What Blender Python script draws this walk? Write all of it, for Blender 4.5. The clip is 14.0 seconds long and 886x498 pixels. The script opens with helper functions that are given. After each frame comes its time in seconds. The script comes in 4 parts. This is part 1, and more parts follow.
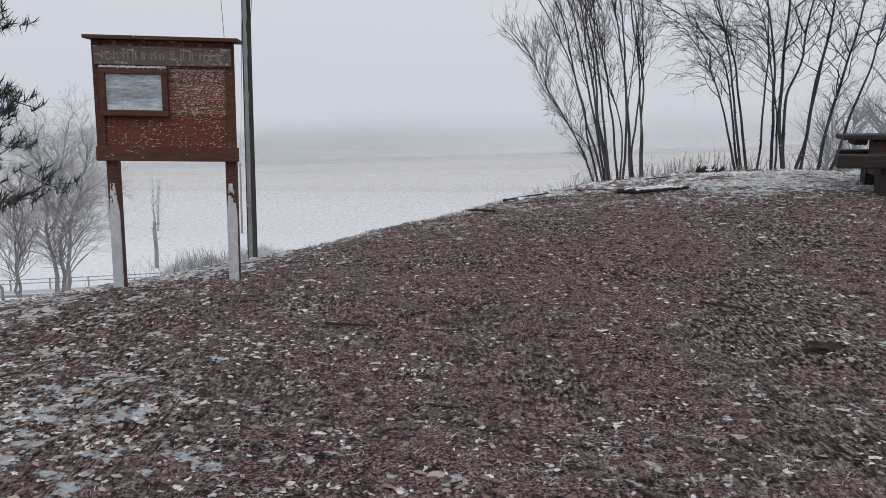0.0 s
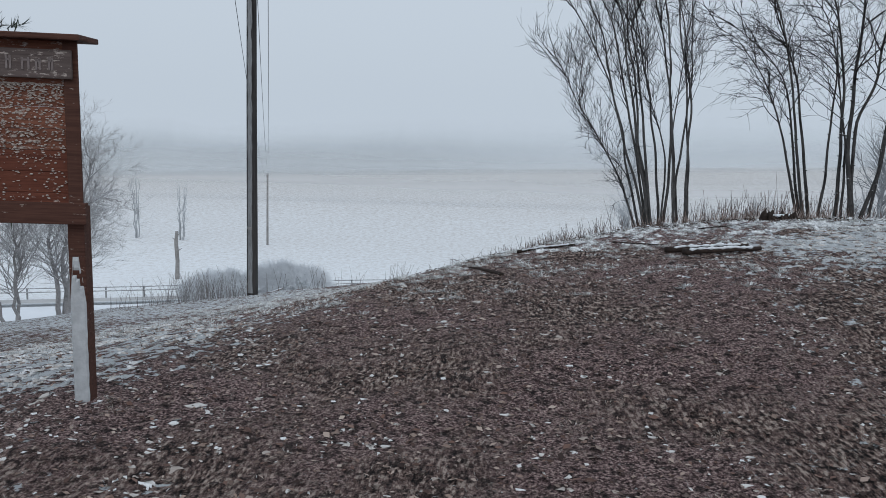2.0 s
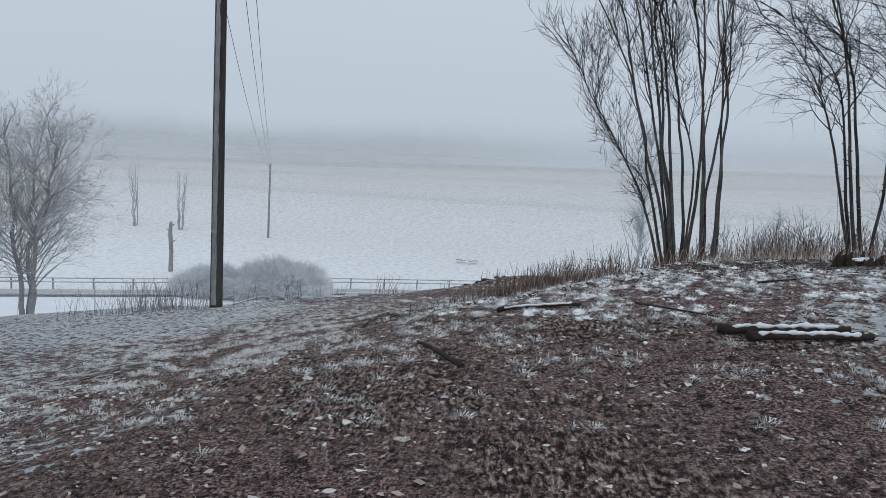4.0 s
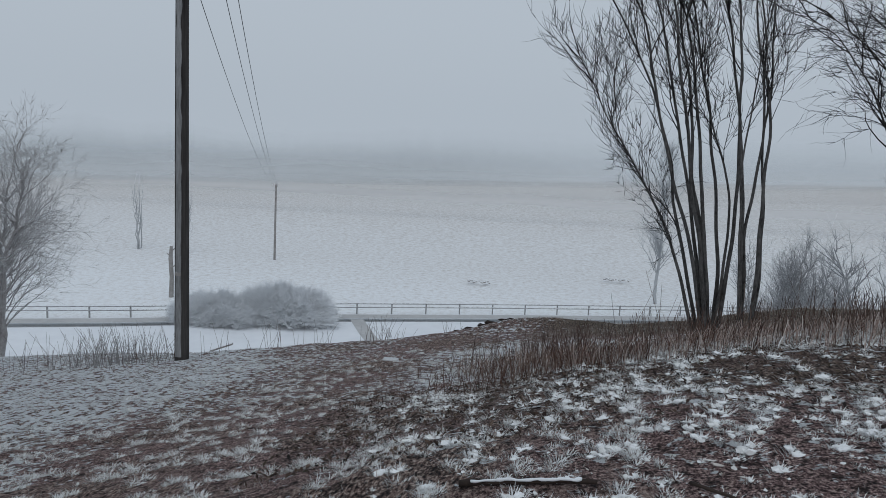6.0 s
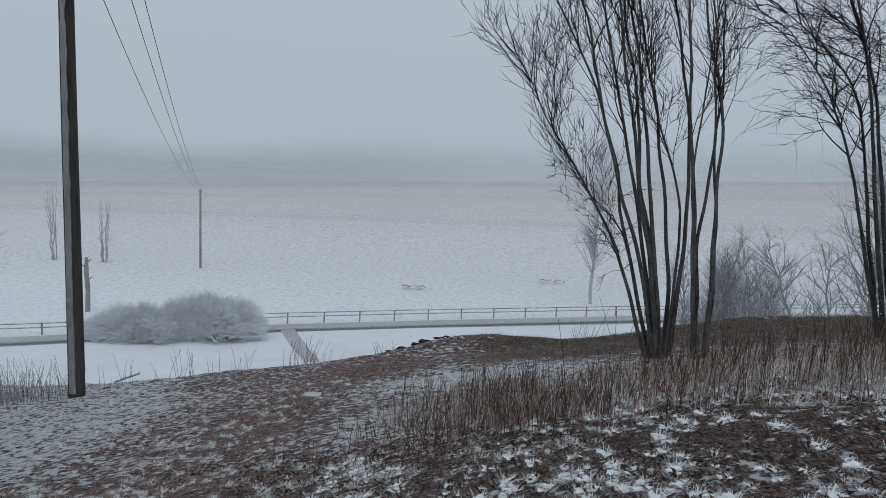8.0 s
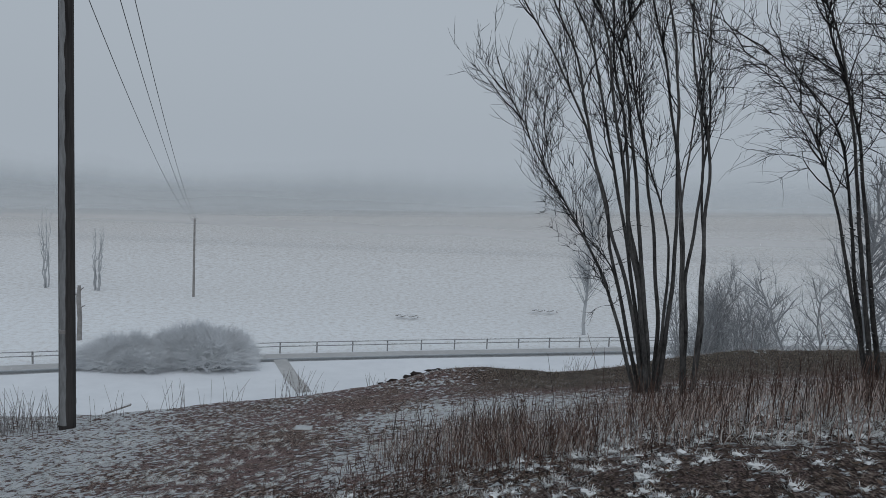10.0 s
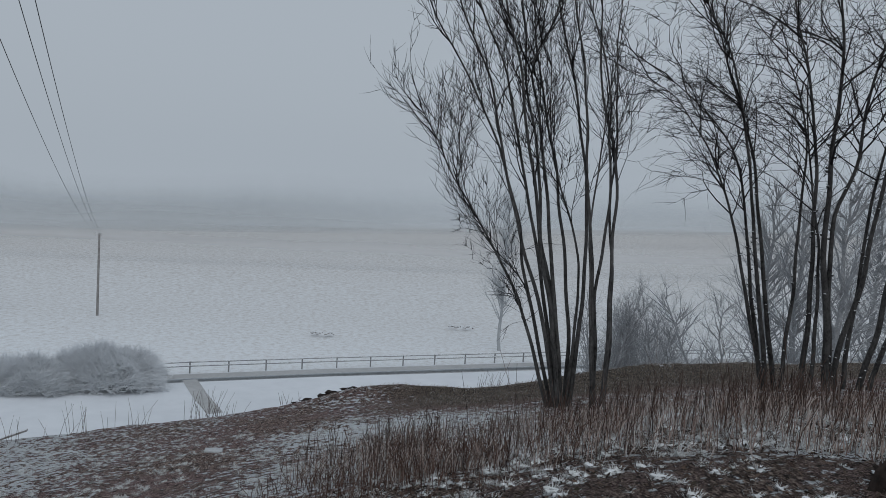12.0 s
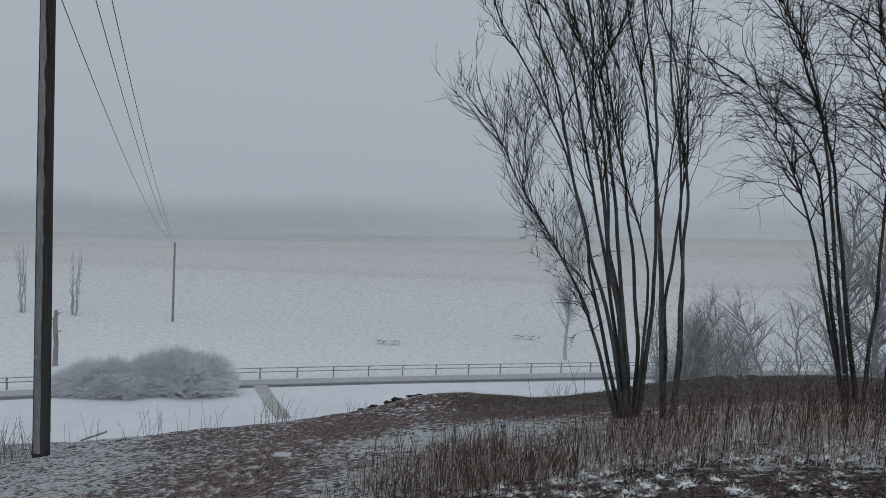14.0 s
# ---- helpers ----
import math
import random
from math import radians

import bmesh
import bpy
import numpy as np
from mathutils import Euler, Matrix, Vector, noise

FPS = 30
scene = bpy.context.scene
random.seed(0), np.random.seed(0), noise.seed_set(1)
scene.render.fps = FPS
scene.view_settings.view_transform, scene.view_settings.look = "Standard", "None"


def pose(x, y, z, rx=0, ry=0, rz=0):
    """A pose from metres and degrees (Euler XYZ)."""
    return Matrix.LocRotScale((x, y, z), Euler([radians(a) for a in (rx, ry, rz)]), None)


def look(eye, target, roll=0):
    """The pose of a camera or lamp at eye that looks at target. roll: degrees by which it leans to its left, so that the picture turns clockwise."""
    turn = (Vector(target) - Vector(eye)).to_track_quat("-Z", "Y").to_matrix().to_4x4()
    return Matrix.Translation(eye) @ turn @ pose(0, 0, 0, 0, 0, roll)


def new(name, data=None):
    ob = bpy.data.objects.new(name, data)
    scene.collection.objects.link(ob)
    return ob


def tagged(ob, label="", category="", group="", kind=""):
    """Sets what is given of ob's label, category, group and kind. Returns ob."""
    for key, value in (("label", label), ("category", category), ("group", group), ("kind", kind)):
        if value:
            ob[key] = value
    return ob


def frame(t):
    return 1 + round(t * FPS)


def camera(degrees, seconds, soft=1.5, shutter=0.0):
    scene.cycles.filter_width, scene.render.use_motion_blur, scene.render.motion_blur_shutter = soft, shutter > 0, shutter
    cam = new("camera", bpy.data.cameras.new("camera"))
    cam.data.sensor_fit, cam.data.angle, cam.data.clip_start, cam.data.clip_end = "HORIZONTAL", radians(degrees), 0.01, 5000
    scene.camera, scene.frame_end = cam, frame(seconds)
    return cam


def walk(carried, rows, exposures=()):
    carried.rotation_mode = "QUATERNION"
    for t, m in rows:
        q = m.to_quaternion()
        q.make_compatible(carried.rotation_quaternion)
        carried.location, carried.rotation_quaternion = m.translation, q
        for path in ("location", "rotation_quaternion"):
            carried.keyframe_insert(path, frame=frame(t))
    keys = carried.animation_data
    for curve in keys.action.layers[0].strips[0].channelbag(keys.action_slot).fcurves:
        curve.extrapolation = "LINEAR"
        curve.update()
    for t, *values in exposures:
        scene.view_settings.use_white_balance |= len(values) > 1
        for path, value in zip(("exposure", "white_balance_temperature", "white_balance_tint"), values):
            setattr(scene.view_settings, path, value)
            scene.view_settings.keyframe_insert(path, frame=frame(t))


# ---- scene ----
# camera and walk
cam = camera(59.7, 14.0, soft=0.6)
ROWS = [  # seconds, eye in metres, turn in degrees
    (0.0, -0.135, 0.112, 1.528, 79.37, -1.05, -0.40),
    (0.5, 0.003, 0.593, 1.556, 80.14, -2.61, -6.96),
    (1.0, 0.168, 1.166, 1.583, 79.66, -3.16, -4.49),
    (1.5, 0.185, 1.812, 1.663, 81.23, -2.91, -0.71),
    (2.0, 0.261, 2.397, 1.673, 80.19, -2.26, 2.29),
    (2.5, 0.349, 3.097, 1.640, 80.59, -4.07, 3.17),
    (5.0, 0.768, 6.256, 1.808, 79.18, -3.78, 3.59),
    (5.5, 0.820, 6.869, 1.849, 81.21, -3.53, 3.66),
    (6.0, 0.898, 7.435, 1.895, 80.69, -3.22, 4.47),
    (6.5, 0.965, 7.927, 1.961, 80.71, -3.69, 0.55),
    (7.0, 1.013, 8.374, 1.947, 80.65, -3.17, -0.97),
    (7.5, 0.986, 8.688, 1.981, 80.86, -3.20, -1.19),
    (8.0, 0.930, 8.837, 1.961, 80.96, -2.77, -0.48),
    (10.5, 0.985, 8.683, 2.075, 83.66, -3.50, -1.22),
    (11.0, 1.024, 8.664, 2.075, 84.20, -3.93, -7.40),
    (11.5, 1.007, 8.660, 2.083, 84.53, -4.02, -8.64),
    (12.0, 0.976, 8.668, 2.086, 84.74, -3.88, -7.02),
    (12.5, 0.966, 8.670, 2.087, 84.78, -3.61, -4.24),
    (13.0, 0.966, 8.658, 2.090, 84.82, -3.55, -3.01),
    (13.5, 0.965, 8.662, 2.083, 84.91, -3.47, -2.44),
    (14.0, 0.972, 8.695, 2.068, 85.06, -3.41, -2.19),
]
EXPOSURES = [  # seconds, stops, kelvin, tint
    (0.0, 0.26, 6800, 15), (0.5, 0.30, 6680, 13), (1.0, 0.26, 6500, 12), (1.5, 0.16, 6350, 10), (2.5, 0.12, 6300, 10), (5.0, 0.06, 6300, 10), (5.5, -0.19, 6300, 10), (6.0, -0.18, 6350, 10), (6.5, -0.16, 6350, 10),
    (7.5, -0.19, 6350, 10), (8.2, -0.20, 6350, 10), (10.3, -0.40, 6400, 10), (14.0, -0.40, 6400, 10)]
walk(cam, [(t, pose(*p)) for t, *p in ROWS], EXPOSURES)

# ---------- world, sun ----------
world = bpy.data.worlds.new("overcast_sky")
scene.world = world
world.use_nodes = True
wn, wl = world.node_tree.nodes, world.node_tree.links
wn.clear()
w_out = wn.new("ShaderNodeOutputWorld")
w_bg = wn.new("ShaderNodeBackground")
w_sky = wn.new("ShaderNodeTexSky")
w_sky.sky_type, w_sky.sun_disc = "NISHITA", False
w_sky.sun_elevation, w_sky.sun_rotation = radians(38), radians(200)
w_sky.air_density, w_sky.dust_density = 1.0, 6.0
w_grey = wn.new("ShaderNodeHueSaturation")
w_grey.inputs["Saturation"].default_value = 0.25
w_mix = wn.new("ShaderNodeMix")
w_mix.data_type = "RGBA"
w_mix.inputs[0].default_value = 0.90
w_mix.inputs[7].default_value = (5.30, 5.95, 6.62, 1)     # thick even cloud, in the sky texture's own units
wl.new(w_sky.outputs[0], w_grey.inputs["Color"])
wl.new(w_grey.outputs[0], w_mix.inputs[6])
wl.new(w_mix.outputs[2], w_bg.inputs["Color"])
w_bg.inputs["Strength"].default_value = 0.1
wl.new(w_bg.outputs[0], w_out.inputs[0])

sun_data = bpy.data.lights.new("sun", "SUN")
sun_data.energy, sun_data.angle, sun_data.color = 0.5, radians(60), (1.0, 0.97, 0.93)
sun = new("sun", sun_data)
sun.matrix_basis = look((0, 0, 60), (-8, 26, 25))

# ---------- terrain ----------
VALLEY = -11.7


def softplus(u):
    return np.logaddexp(0, u)


def step(v, a, b):
    t = np.clip((v - a) / (b - a), 0, 1)
    return t * t * (3 - 2 * t)


def ground_z(x, y):
    """Height of the bare ground: a round hilltop that falls to the front and left, a brink, and a flat valley."""
    x, y = np.asarray(x, float), np.asarray(y, float)
    xc = np.clip(x, -22, 13)
    z = -0.034 - 0.054 * xc - 0.027 * y + 1.333 * np.exp(-((xc - 6.128) / 6.054) ** 2 - ((y - 10.336) / 6.84) ** 2)
    z = z - 0.147 * 0.35 * softplus((y - 9.644 - 1.275 * xc + 0.013 * xc * xc) / 0.35)
    z = z + 0.35 * np.exp(-((xc - 8.06) / 3.0) ** 2 - ((y - 25.83) / 1.96) ** 2)
    z = z + 0.34 * np.exp(-((xc - 1.7) / 1.6) ** 2 - ((y - 25.0) / 0.8) ** 2)
    brink = 25.4 + 0.6 * np.maximum(0, -6 - x) + 0.15 * np.maximum(0, x - 9)
    z = z - 0.42 * 0.5 * softplus((y - brink) / 0.5)
    z = VALLEY + 0.4 * softplus((z - VALLEY) / 0.4)
    z = z + 0.047 * (np.clip(x, -160, 110) + 41) * step(y, 85, 160)
    return z - 0.12 * 2 * softplus((y - 176) / 2)


def gz(x, y):
    return float(ground_z(x, y))


def bell(x, y, cx, cy, sx, sy):
    return np.exp(-((x - cx) / sx) ** 2 - ((y - cy) / sy) ** 2)


def snow_cover(x, y):
    """How much of the ground the snow covers, 0 to 1."""
    x, y = np.asarray(x, float), np.asarray(y, float)
    s = 0.36 + 0.10 * step(y, 14.5, 16.5)
    s = s - 0.20 * bell(x, y, 0.3, 6.6, 2.0, 2.2)
    bare = (y - 6.3) - 1.5 * (x + 1.9)
    bare = bare + 0.5 * np.sin(1.9 * x + 0.6 * y) + 0.3 * np.sin(4.3 * y - 1.7 * x)
    s = s + (0.19 - 0.02 * (1 - step(y, 3.5, 6.0))) * step(bare, -0.7, 1.3) * (1 - step(y, 8.2, 10.5)) * (1 - step(x, -1.0, 0.5))
    edge = -1.9 - 0.09 * np.maximum(0, y - 9.0) + 0.4 * np.sin(y * 0.7)
    s = s + 0.14 * step(edge - x, -0.4, 1.4) * step(y, 8.0, 10.0)
    s = s + 0.22 * bell(x, y, 5.8, 10.2, 2.0, 0.8)
    s = s + 0.06 * bell(x, y, 0.4, 11.2, 2.0, 1.6) + 0.04 * bell(x, y, 3.4, 12.3, 2.4, 1.0) + 0.20 * bell(x, y, 5.0, 11.6, 1.6, 0.6) - 0.12 * bell(x, y, 1.6, 9.6, 1.0, 0.7)
    s = s + 0.26 * bell(x, y, 1.9, 20.4, 1.7, 1.1) + 0.26 * bell(x, y, 4.8, 16.6, 4.5, 2.0)
    s = s - 0.20 * bell(x, y, -1.0, 18.3, 0.7, 2.4) - 0.16 * bell(x, y, 0.1, 22.4, 0.9, 1.5)
    s = s - 0.36 * step(x, 1.4, 3.6) * step(y, 21.4, 22.6) + 0.34 * bell(x, y, 9.5, 25.2, 4.0, 0.7)
    s = s + 0.08 * bell(x, y, -2.4, 8.0, 1.2, 1.6) - 0.14 * bell(x, y, -1.4, 12.0, 0.9, 3.0) + 0.12 * bell(x, y, -1.9, 3.2, 1.0, 1.6) + 0.16 * bell(x, y, 5.2, 9.0, 1.6, 0.7) + 0.28 * bell(x, y, 3.6, 9.7, 0.9, 0.8) + 0.30 * bell(x, y, 4.7, 13.6, 0.6, 0.5)
    s = s - 0.12 * bell(x, y, 0.2, 10.2, 2.2, 1.8)
    far = step(y, 27.0, 33.0)
    # far cover falls off to bring the field's tone near the hazed woods
    s = s * (1 - far) + far * (0.97 - 0.24 * step(y, 60, 82) - 0.46 * step(y, 84, 160))
    return np.clip(s, 0.02, 0.97)


# ---------- materials ----------
def material(name, rough=0.8, metal=0.0):
    m = bpy.data.materials.new(name)
    m.use_nodes = True
    b = m.node_tree.nodes["Principled BSDF"]
    b.inputs["Roughness"].default_value, b.inputs["Metallic"].default_value = rough, metal
    b.inputs["Specular IOR Level"].default_value = 0.25
    return m, m.node_tree.nodes, m.node_tree.links, b


def noise_node(n, l, scale, detail=6.0, rough=0.6, stretch=None):
    t = n.new("ShaderNodeTexNoise")
    t.inputs["Scale"].default_value, t.inputs["Detail"].default_value, t.inputs["Roughness"].default_value = scale, detail, rough
    co = n.new("ShaderNodeTexCoord")
    if stretch:
        mp = n.new("ShaderNodeMapping")
        mp.inputs["Scale"].default_value = stretch
        l.new(co.outputs["Object"], mp.inputs["Vector"])
        l.new(mp.outputs[0], t.inputs["Vector"])
    else:
        l.new(co.outputs["Object"], t.inputs["Vector"])
    return t


def ramp(n, l, source, *stops):
    r = n.new("ShaderNodeValToRGB")
    e = r.color_ramp.elements
    while len(e) < len(stops):
        e.new(0.5)
    for el, (p, c) in zip(e, stops):
        el.position, el.color = p, (*c, 1) if len(c) == 3 else c
    l.new(source, r.inputs["Fac"])
    return r


def blend(n, l, fac, a, b):
    m = n.new("ShaderNodeMix")
    m.data_type = "RGBA"
    for value, socket in ((fac, m.inputs[0]), (a, m.inputs[6]), (b, m.inputs[7])):
        if isinstance(value, (int, float)):
            socket.default_value = value
        elif isinstance(value, tuple):
            socket.default_value = (*value, 1)
        else:
            l.new(value, socket)
    return m.outputs[2]


def bump(n, l, b, height, strength=0.5, distance=0.02):
    k = n.new("ShaderNodeBump")
    k.inputs["Strength"].default_value, k.inputs["Distance"].default_value = strength, distance
    l.new(height, k.inputs["Height"])
    l.new(k.outputs[0], b.inputs["Normal"])


def maths(n, l, op, a, b):
    k = n.new("ShaderNodeMath")
    k.operation = op
    for value, socket in ((a, k.inputs[0]), (b, k.inputs[1])):
        if isinstance(value, (int, float)):
            socket.default_value = value
        else:
            l.new(value, socket)
    return k.outputs[0]


def rough_stuff(name, dark, light, scale=20.0, frost=0.0, rough=0.85, strength=0.5, stretch=None, distance=0.01):
    """Any natural surface: two tones at two scales, with some rime on what faces up."""
    m, n, l, b = material(name, rough)
    big, fine = noise_node(n, l, scale * 0.15, 3, 0.5, stretch), noise_node(n, l, scale, 8, 0.65, stretch)
    both = maths(n, l, "ADD", maths(n, l, "MULTIPLY", big.outputs[0], 0.45), maths(n, l, "MULTIPLY", fine.outputs[0], 0.55))
    r = ramp(n, l, both, (0.35, dark), (0.65, light))
    colour = r.outputs[0]
    if frost:
        g = n.new("ShaderNodeNewGeometry")
        sep = n.new("ShaderNodeSeparateXYZ")
        l.new(g.outputs["Normal"], sep.inputs[0])
        rim = noise_node(n, l, scale * 2.2, 4, 0.7)
        up = maths(n, l, "ADD", maths(n, l, "MULTIPLY", sep.outputs[2], 0.5), rim.outputs[0])
        k = ramp(n, l, up, (1.0 - frost, (0, 0, 0)), (1.12 - frost, (1, 1, 1)))
        colour = blend(n, l, k.outputs[0], colour, (0.74, 0.77, 0.80))
    l.new(colour, b.inputs["Base Color"])
    bump(n, l, b, fine.outputs[0], strength, distance)
    return m


def island_stuff(name, colours, rough=0.85):
    """For scattered small pieces: each one takes its own tone."""
    m, n, l, b = material(name, rough)
    g = n.new("ShaderNodeNewGeometry")
    k = len(colours) - 1
    r = ramp(n, l, g.outputs["Random Per Island"], *[(i / k, c) for i, c in enumerate(colours)])
    l.new(r.outputs[0], b.inputs["Base Color"])
    return m


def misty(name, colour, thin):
    """Rime-covered woods far off; pale colour and part transparency imitate haze, so the sky shows through."""
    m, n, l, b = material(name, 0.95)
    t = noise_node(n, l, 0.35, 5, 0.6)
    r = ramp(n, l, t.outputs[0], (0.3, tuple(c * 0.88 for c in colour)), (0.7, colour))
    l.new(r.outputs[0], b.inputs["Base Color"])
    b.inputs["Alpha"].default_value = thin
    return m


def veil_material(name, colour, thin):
    """Mist and far woods: haze put into pale colour and alpha, as thin as the mesh's own veil value says."""
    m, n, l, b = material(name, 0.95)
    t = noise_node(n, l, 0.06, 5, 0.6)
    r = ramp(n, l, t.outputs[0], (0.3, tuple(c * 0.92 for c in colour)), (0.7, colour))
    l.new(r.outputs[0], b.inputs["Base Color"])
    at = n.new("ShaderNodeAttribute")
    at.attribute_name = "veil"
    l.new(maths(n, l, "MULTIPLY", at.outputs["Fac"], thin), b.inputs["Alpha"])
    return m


def ground_material():
    m, n, l, b = material("soil_grass_and_snow", 0.9)

    def attribute(key):
        at = n.new("ShaderNodeAttribute")
        at.attribute_name = key
        return at.outputs["Fac"]

    snow, field, peat_and_shade = attribute("snow"), attribute("field"), attribute("peat_and_shade")
    grit, clod, broad = noise_node(n, l, 60, 5, 0.75), noise_node(n, l, 14, 5, 0.7), noise_node(n, l, 0.7, 5, 0.6)
    clump, patch, tufts = noise_node(n, l, 10.5, 4, 0.60), noise_node(n, l, 3.6, 4, 0.6), noise_node(n, l, 2.3, 7, 0.74)
    straw = noise_node(n, l, 48, 4, 0.65, (1.0, 0.4, 1.0))
    # near-black stops paint the shade in gaps between grains and blades
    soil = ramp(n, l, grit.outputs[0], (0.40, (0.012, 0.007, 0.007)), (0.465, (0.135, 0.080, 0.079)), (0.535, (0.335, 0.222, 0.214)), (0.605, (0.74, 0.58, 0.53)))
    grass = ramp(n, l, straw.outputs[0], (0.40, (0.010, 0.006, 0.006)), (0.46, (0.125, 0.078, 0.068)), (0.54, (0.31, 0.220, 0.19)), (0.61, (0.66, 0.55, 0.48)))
    k = ramp(n, l, broad.outputs[0], (0.44, (0, 0, 0)), (0.58, (1, 1, 1)))
    base = blend(n, l, k.outputs[0], soil.outputs[0], grass.outputs[0])
    # occlusion around clods, multiplied into the base colour
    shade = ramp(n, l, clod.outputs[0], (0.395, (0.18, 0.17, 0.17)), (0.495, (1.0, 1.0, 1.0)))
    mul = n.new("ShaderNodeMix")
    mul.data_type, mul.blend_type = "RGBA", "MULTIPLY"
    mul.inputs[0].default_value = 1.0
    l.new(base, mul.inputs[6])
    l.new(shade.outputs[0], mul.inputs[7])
    wet = ramp(n, l, straw.outputs[0], (0.40, (0.010, 0.008, 0.006)), (0.50, (0.066, 0.053, 0.039)), (0.61, (0.25, 0.205, 0.155)))
    base = blend(n, l, peat_and_shade, mul.outputs[2], wet.outputs[0])
    # dry field grass, with distance haze paled into its base colour
    hazed_meadow = ramp(n, l, tufts.outputs[0], (0.38, (0.43, 0.395, 0.365)), (0.6, (0.60, 0.565, 0.535)))
    base = blend(n, l, field, base, hazed_meadow.outputs[0])
    near = maths(n, l, "ADD", maths(n, l, "MULTIPLY", clump.outputs[0], 0.62), maths(n, l, "MULTIPLY", grit.outputs[0], 0.16))
    near = maths(n, l, "ADD", near, maths(n, l, "MULTIPLY", patch.outputs[0], 0.22))
    flakes = n.new("ShaderNodeMix")
    l.new(field, flakes.inputs[0])
    l.new(near, flakes.inputs[2])
    l.new(tufts.outputs[0], flakes.inputs[3])
    cover = maths(n, l, "ADD", flakes.outputs[0], maths(n, l, "MULTIPLY", maths(n, l, "SUBTRACT", snow, 0.5), 0.46))
    mask = ramp(n, l, cover, (0.505, (0, 0, 0)), (0.530, (1, 1, 1)))
    thin = ramp(n, l, cover, (0.30, (0, 0, 0)), (0.76, (1, 1, 1)))
    coat = blend(n, l, field, mask.outputs[0], thin.outputs[0])
    white = ramp(n, l, clod.outputs[0], (0.3, (0.66, 0.69, 0.72)), (0.55, (0.84, 0.87, 0.90)))
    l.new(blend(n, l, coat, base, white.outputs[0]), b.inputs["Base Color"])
    h = maths(n, l, "ADD", maths(n, l, "MULTIPLY", mask.outputs[0], 0.6), maths(n, l, "ADD", grit.outputs[0], clod.outputs[0]))
    bump(n, l, b, maths(n, l, "MULTIPLY", h, maths(n, l, "SUBTRACT", 1.0, field)), 1.0, 0.05)
    return m


def plank_material(name, dark, light, frost):
    m, n, l, b = material(name, 0.8)
    grain = noise_node(n, l, 14, 7, 0.65, (0.25, 3.0, 5.0))
    wear = noise_node(n, l, 5, 5, 0.6)
    info = n.new("ShaderNodeObjectInfo")
    c = ramp(n, l, grain.outputs[0], (0.3, dark), (0.7, light))
    dull = blend(n, l, maths(n, l, "MULTIPLY", info.outputs["Random"], 0.4), c.outputs[0], dark)
    rim = noise_node(n, l, 38, 5, 0.7, (0.5, 1.0, 1.6))
    spots = maths(n, l, "ADD", maths(n, l, "MULTIPLY", rim.outputs[0], 0.7), maths(n, l, "MULTIPLY", wear.outputs[0], 0.3))
    k = ramp(n, l, spots, (0.62 - frost, (0, 0, 0)), (0.68 - frost, (1, 1, 1)))
    l.new(blend(n, l, k.outputs[0], dull, (0.50, 0.44, 0.40)), b.inputs["Base Color"])
    bump(n, l, b, grain.outputs[0], 0.4, 0.004)
    return m


GROUND = ground_material()
BARK = rough_stuff("dark_grey_bark", (0.010, 0.0095, 0.010), (0.135, 0.132, 0.130), 34, 0.14, stretch=(1, 1, 0.4))
BARK_KNOBBY = rough_stuff("dark_knobbly_bark", (0.009, 0.0085, 0.009), (0.095, 0.092, 0.090), 34, 0.22, stretch=(1, 1, 0.5))
TWIG = rough_stuff("dark_twigs", (0.008, 0.0075, 0.008), (0.030, 0.028, 0.029), 30, 0.03)
RIMED = rough_stuff("rimed_twigs", (0.19, 0.19, 0.195), (0.36, 0.365, 0.375), 12, 0.28)
# mid-distance trees: base tones lifted for haze as well as rime
RIMED_GREY = rough_stuff("hazed_half_rimed_twigs", (0.21, 0.21, 0.215), (0.42, 0.425, 0.435), 12, 0.32)
RIMED_BROWN = rough_stuff("hazed_lightly_rimed_birch", (0.25, 0.238, 0.235), (0.44, 0.425, 0.425), 12, 0.28)
DITCH = rough_stuff("faded_field_grass", (0.55, 0.54, 0.53), (0.62, 0.61, 0.60), 2, 0)
HERB_RED = island_stuff("red_brown_herbs", [(0.05, 0.026, 0.02), (0.115, 0.062, 0.046), (0.18, 0.115, 0.09), (0.07, 0.038, 0.03), (0.30, 0.25, 0.22)])
BLOWN = island_stuff("tan_blown_snow", [(0.34, 0.27, 0.23), (0.55, 0.50, 0.46), (0.44, 0.38, 0.34)])
# rime plus haze: paled and see-through for distance
RIMED_HAZED = misty("hazed_rimed_twigs", (0.52, 0.54, 0.56), 0.8)
RIMED_BUSH = rough_stuff("rimed_bush_twigs", (0.60, 0.62, 0.645), (0.80, 0.825, 0.85), 3, 0.25)
NEEDLES = island_stuff("pine_needles", [(0.035, 0.05, 0.035), (0.06, 0.075, 0.05), (0.10, 0.115, 0.09), (0.3, 0.32, 0.33)])
# far sheets: haze imitated by pale see-through colour
FOREST = veil_material("hazed_rimed_forest", (0.48, 0.525, 0.55), 0.46)
MIST = veil_material("mist_haze_sheet", (0.70, 0.725, 0.745), 0.36)
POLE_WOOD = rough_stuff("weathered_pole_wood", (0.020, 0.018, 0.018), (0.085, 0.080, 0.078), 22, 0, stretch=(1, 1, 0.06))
POLE_RIME = rough_stuff("rime_on_wood", (0.16, 0.165, 0.17), (0.32, 0.33, 0.34), 26, 0, stretch=(1, 1, 0.2))
# grey wood, paled for haze on the far pole, snag and fence
FAR_WOOD = rough_stuff("grey_hazed_wood", (0.20, 0.19, 0.185), (0.36, 0.35, 0.34), 6, 0.2)
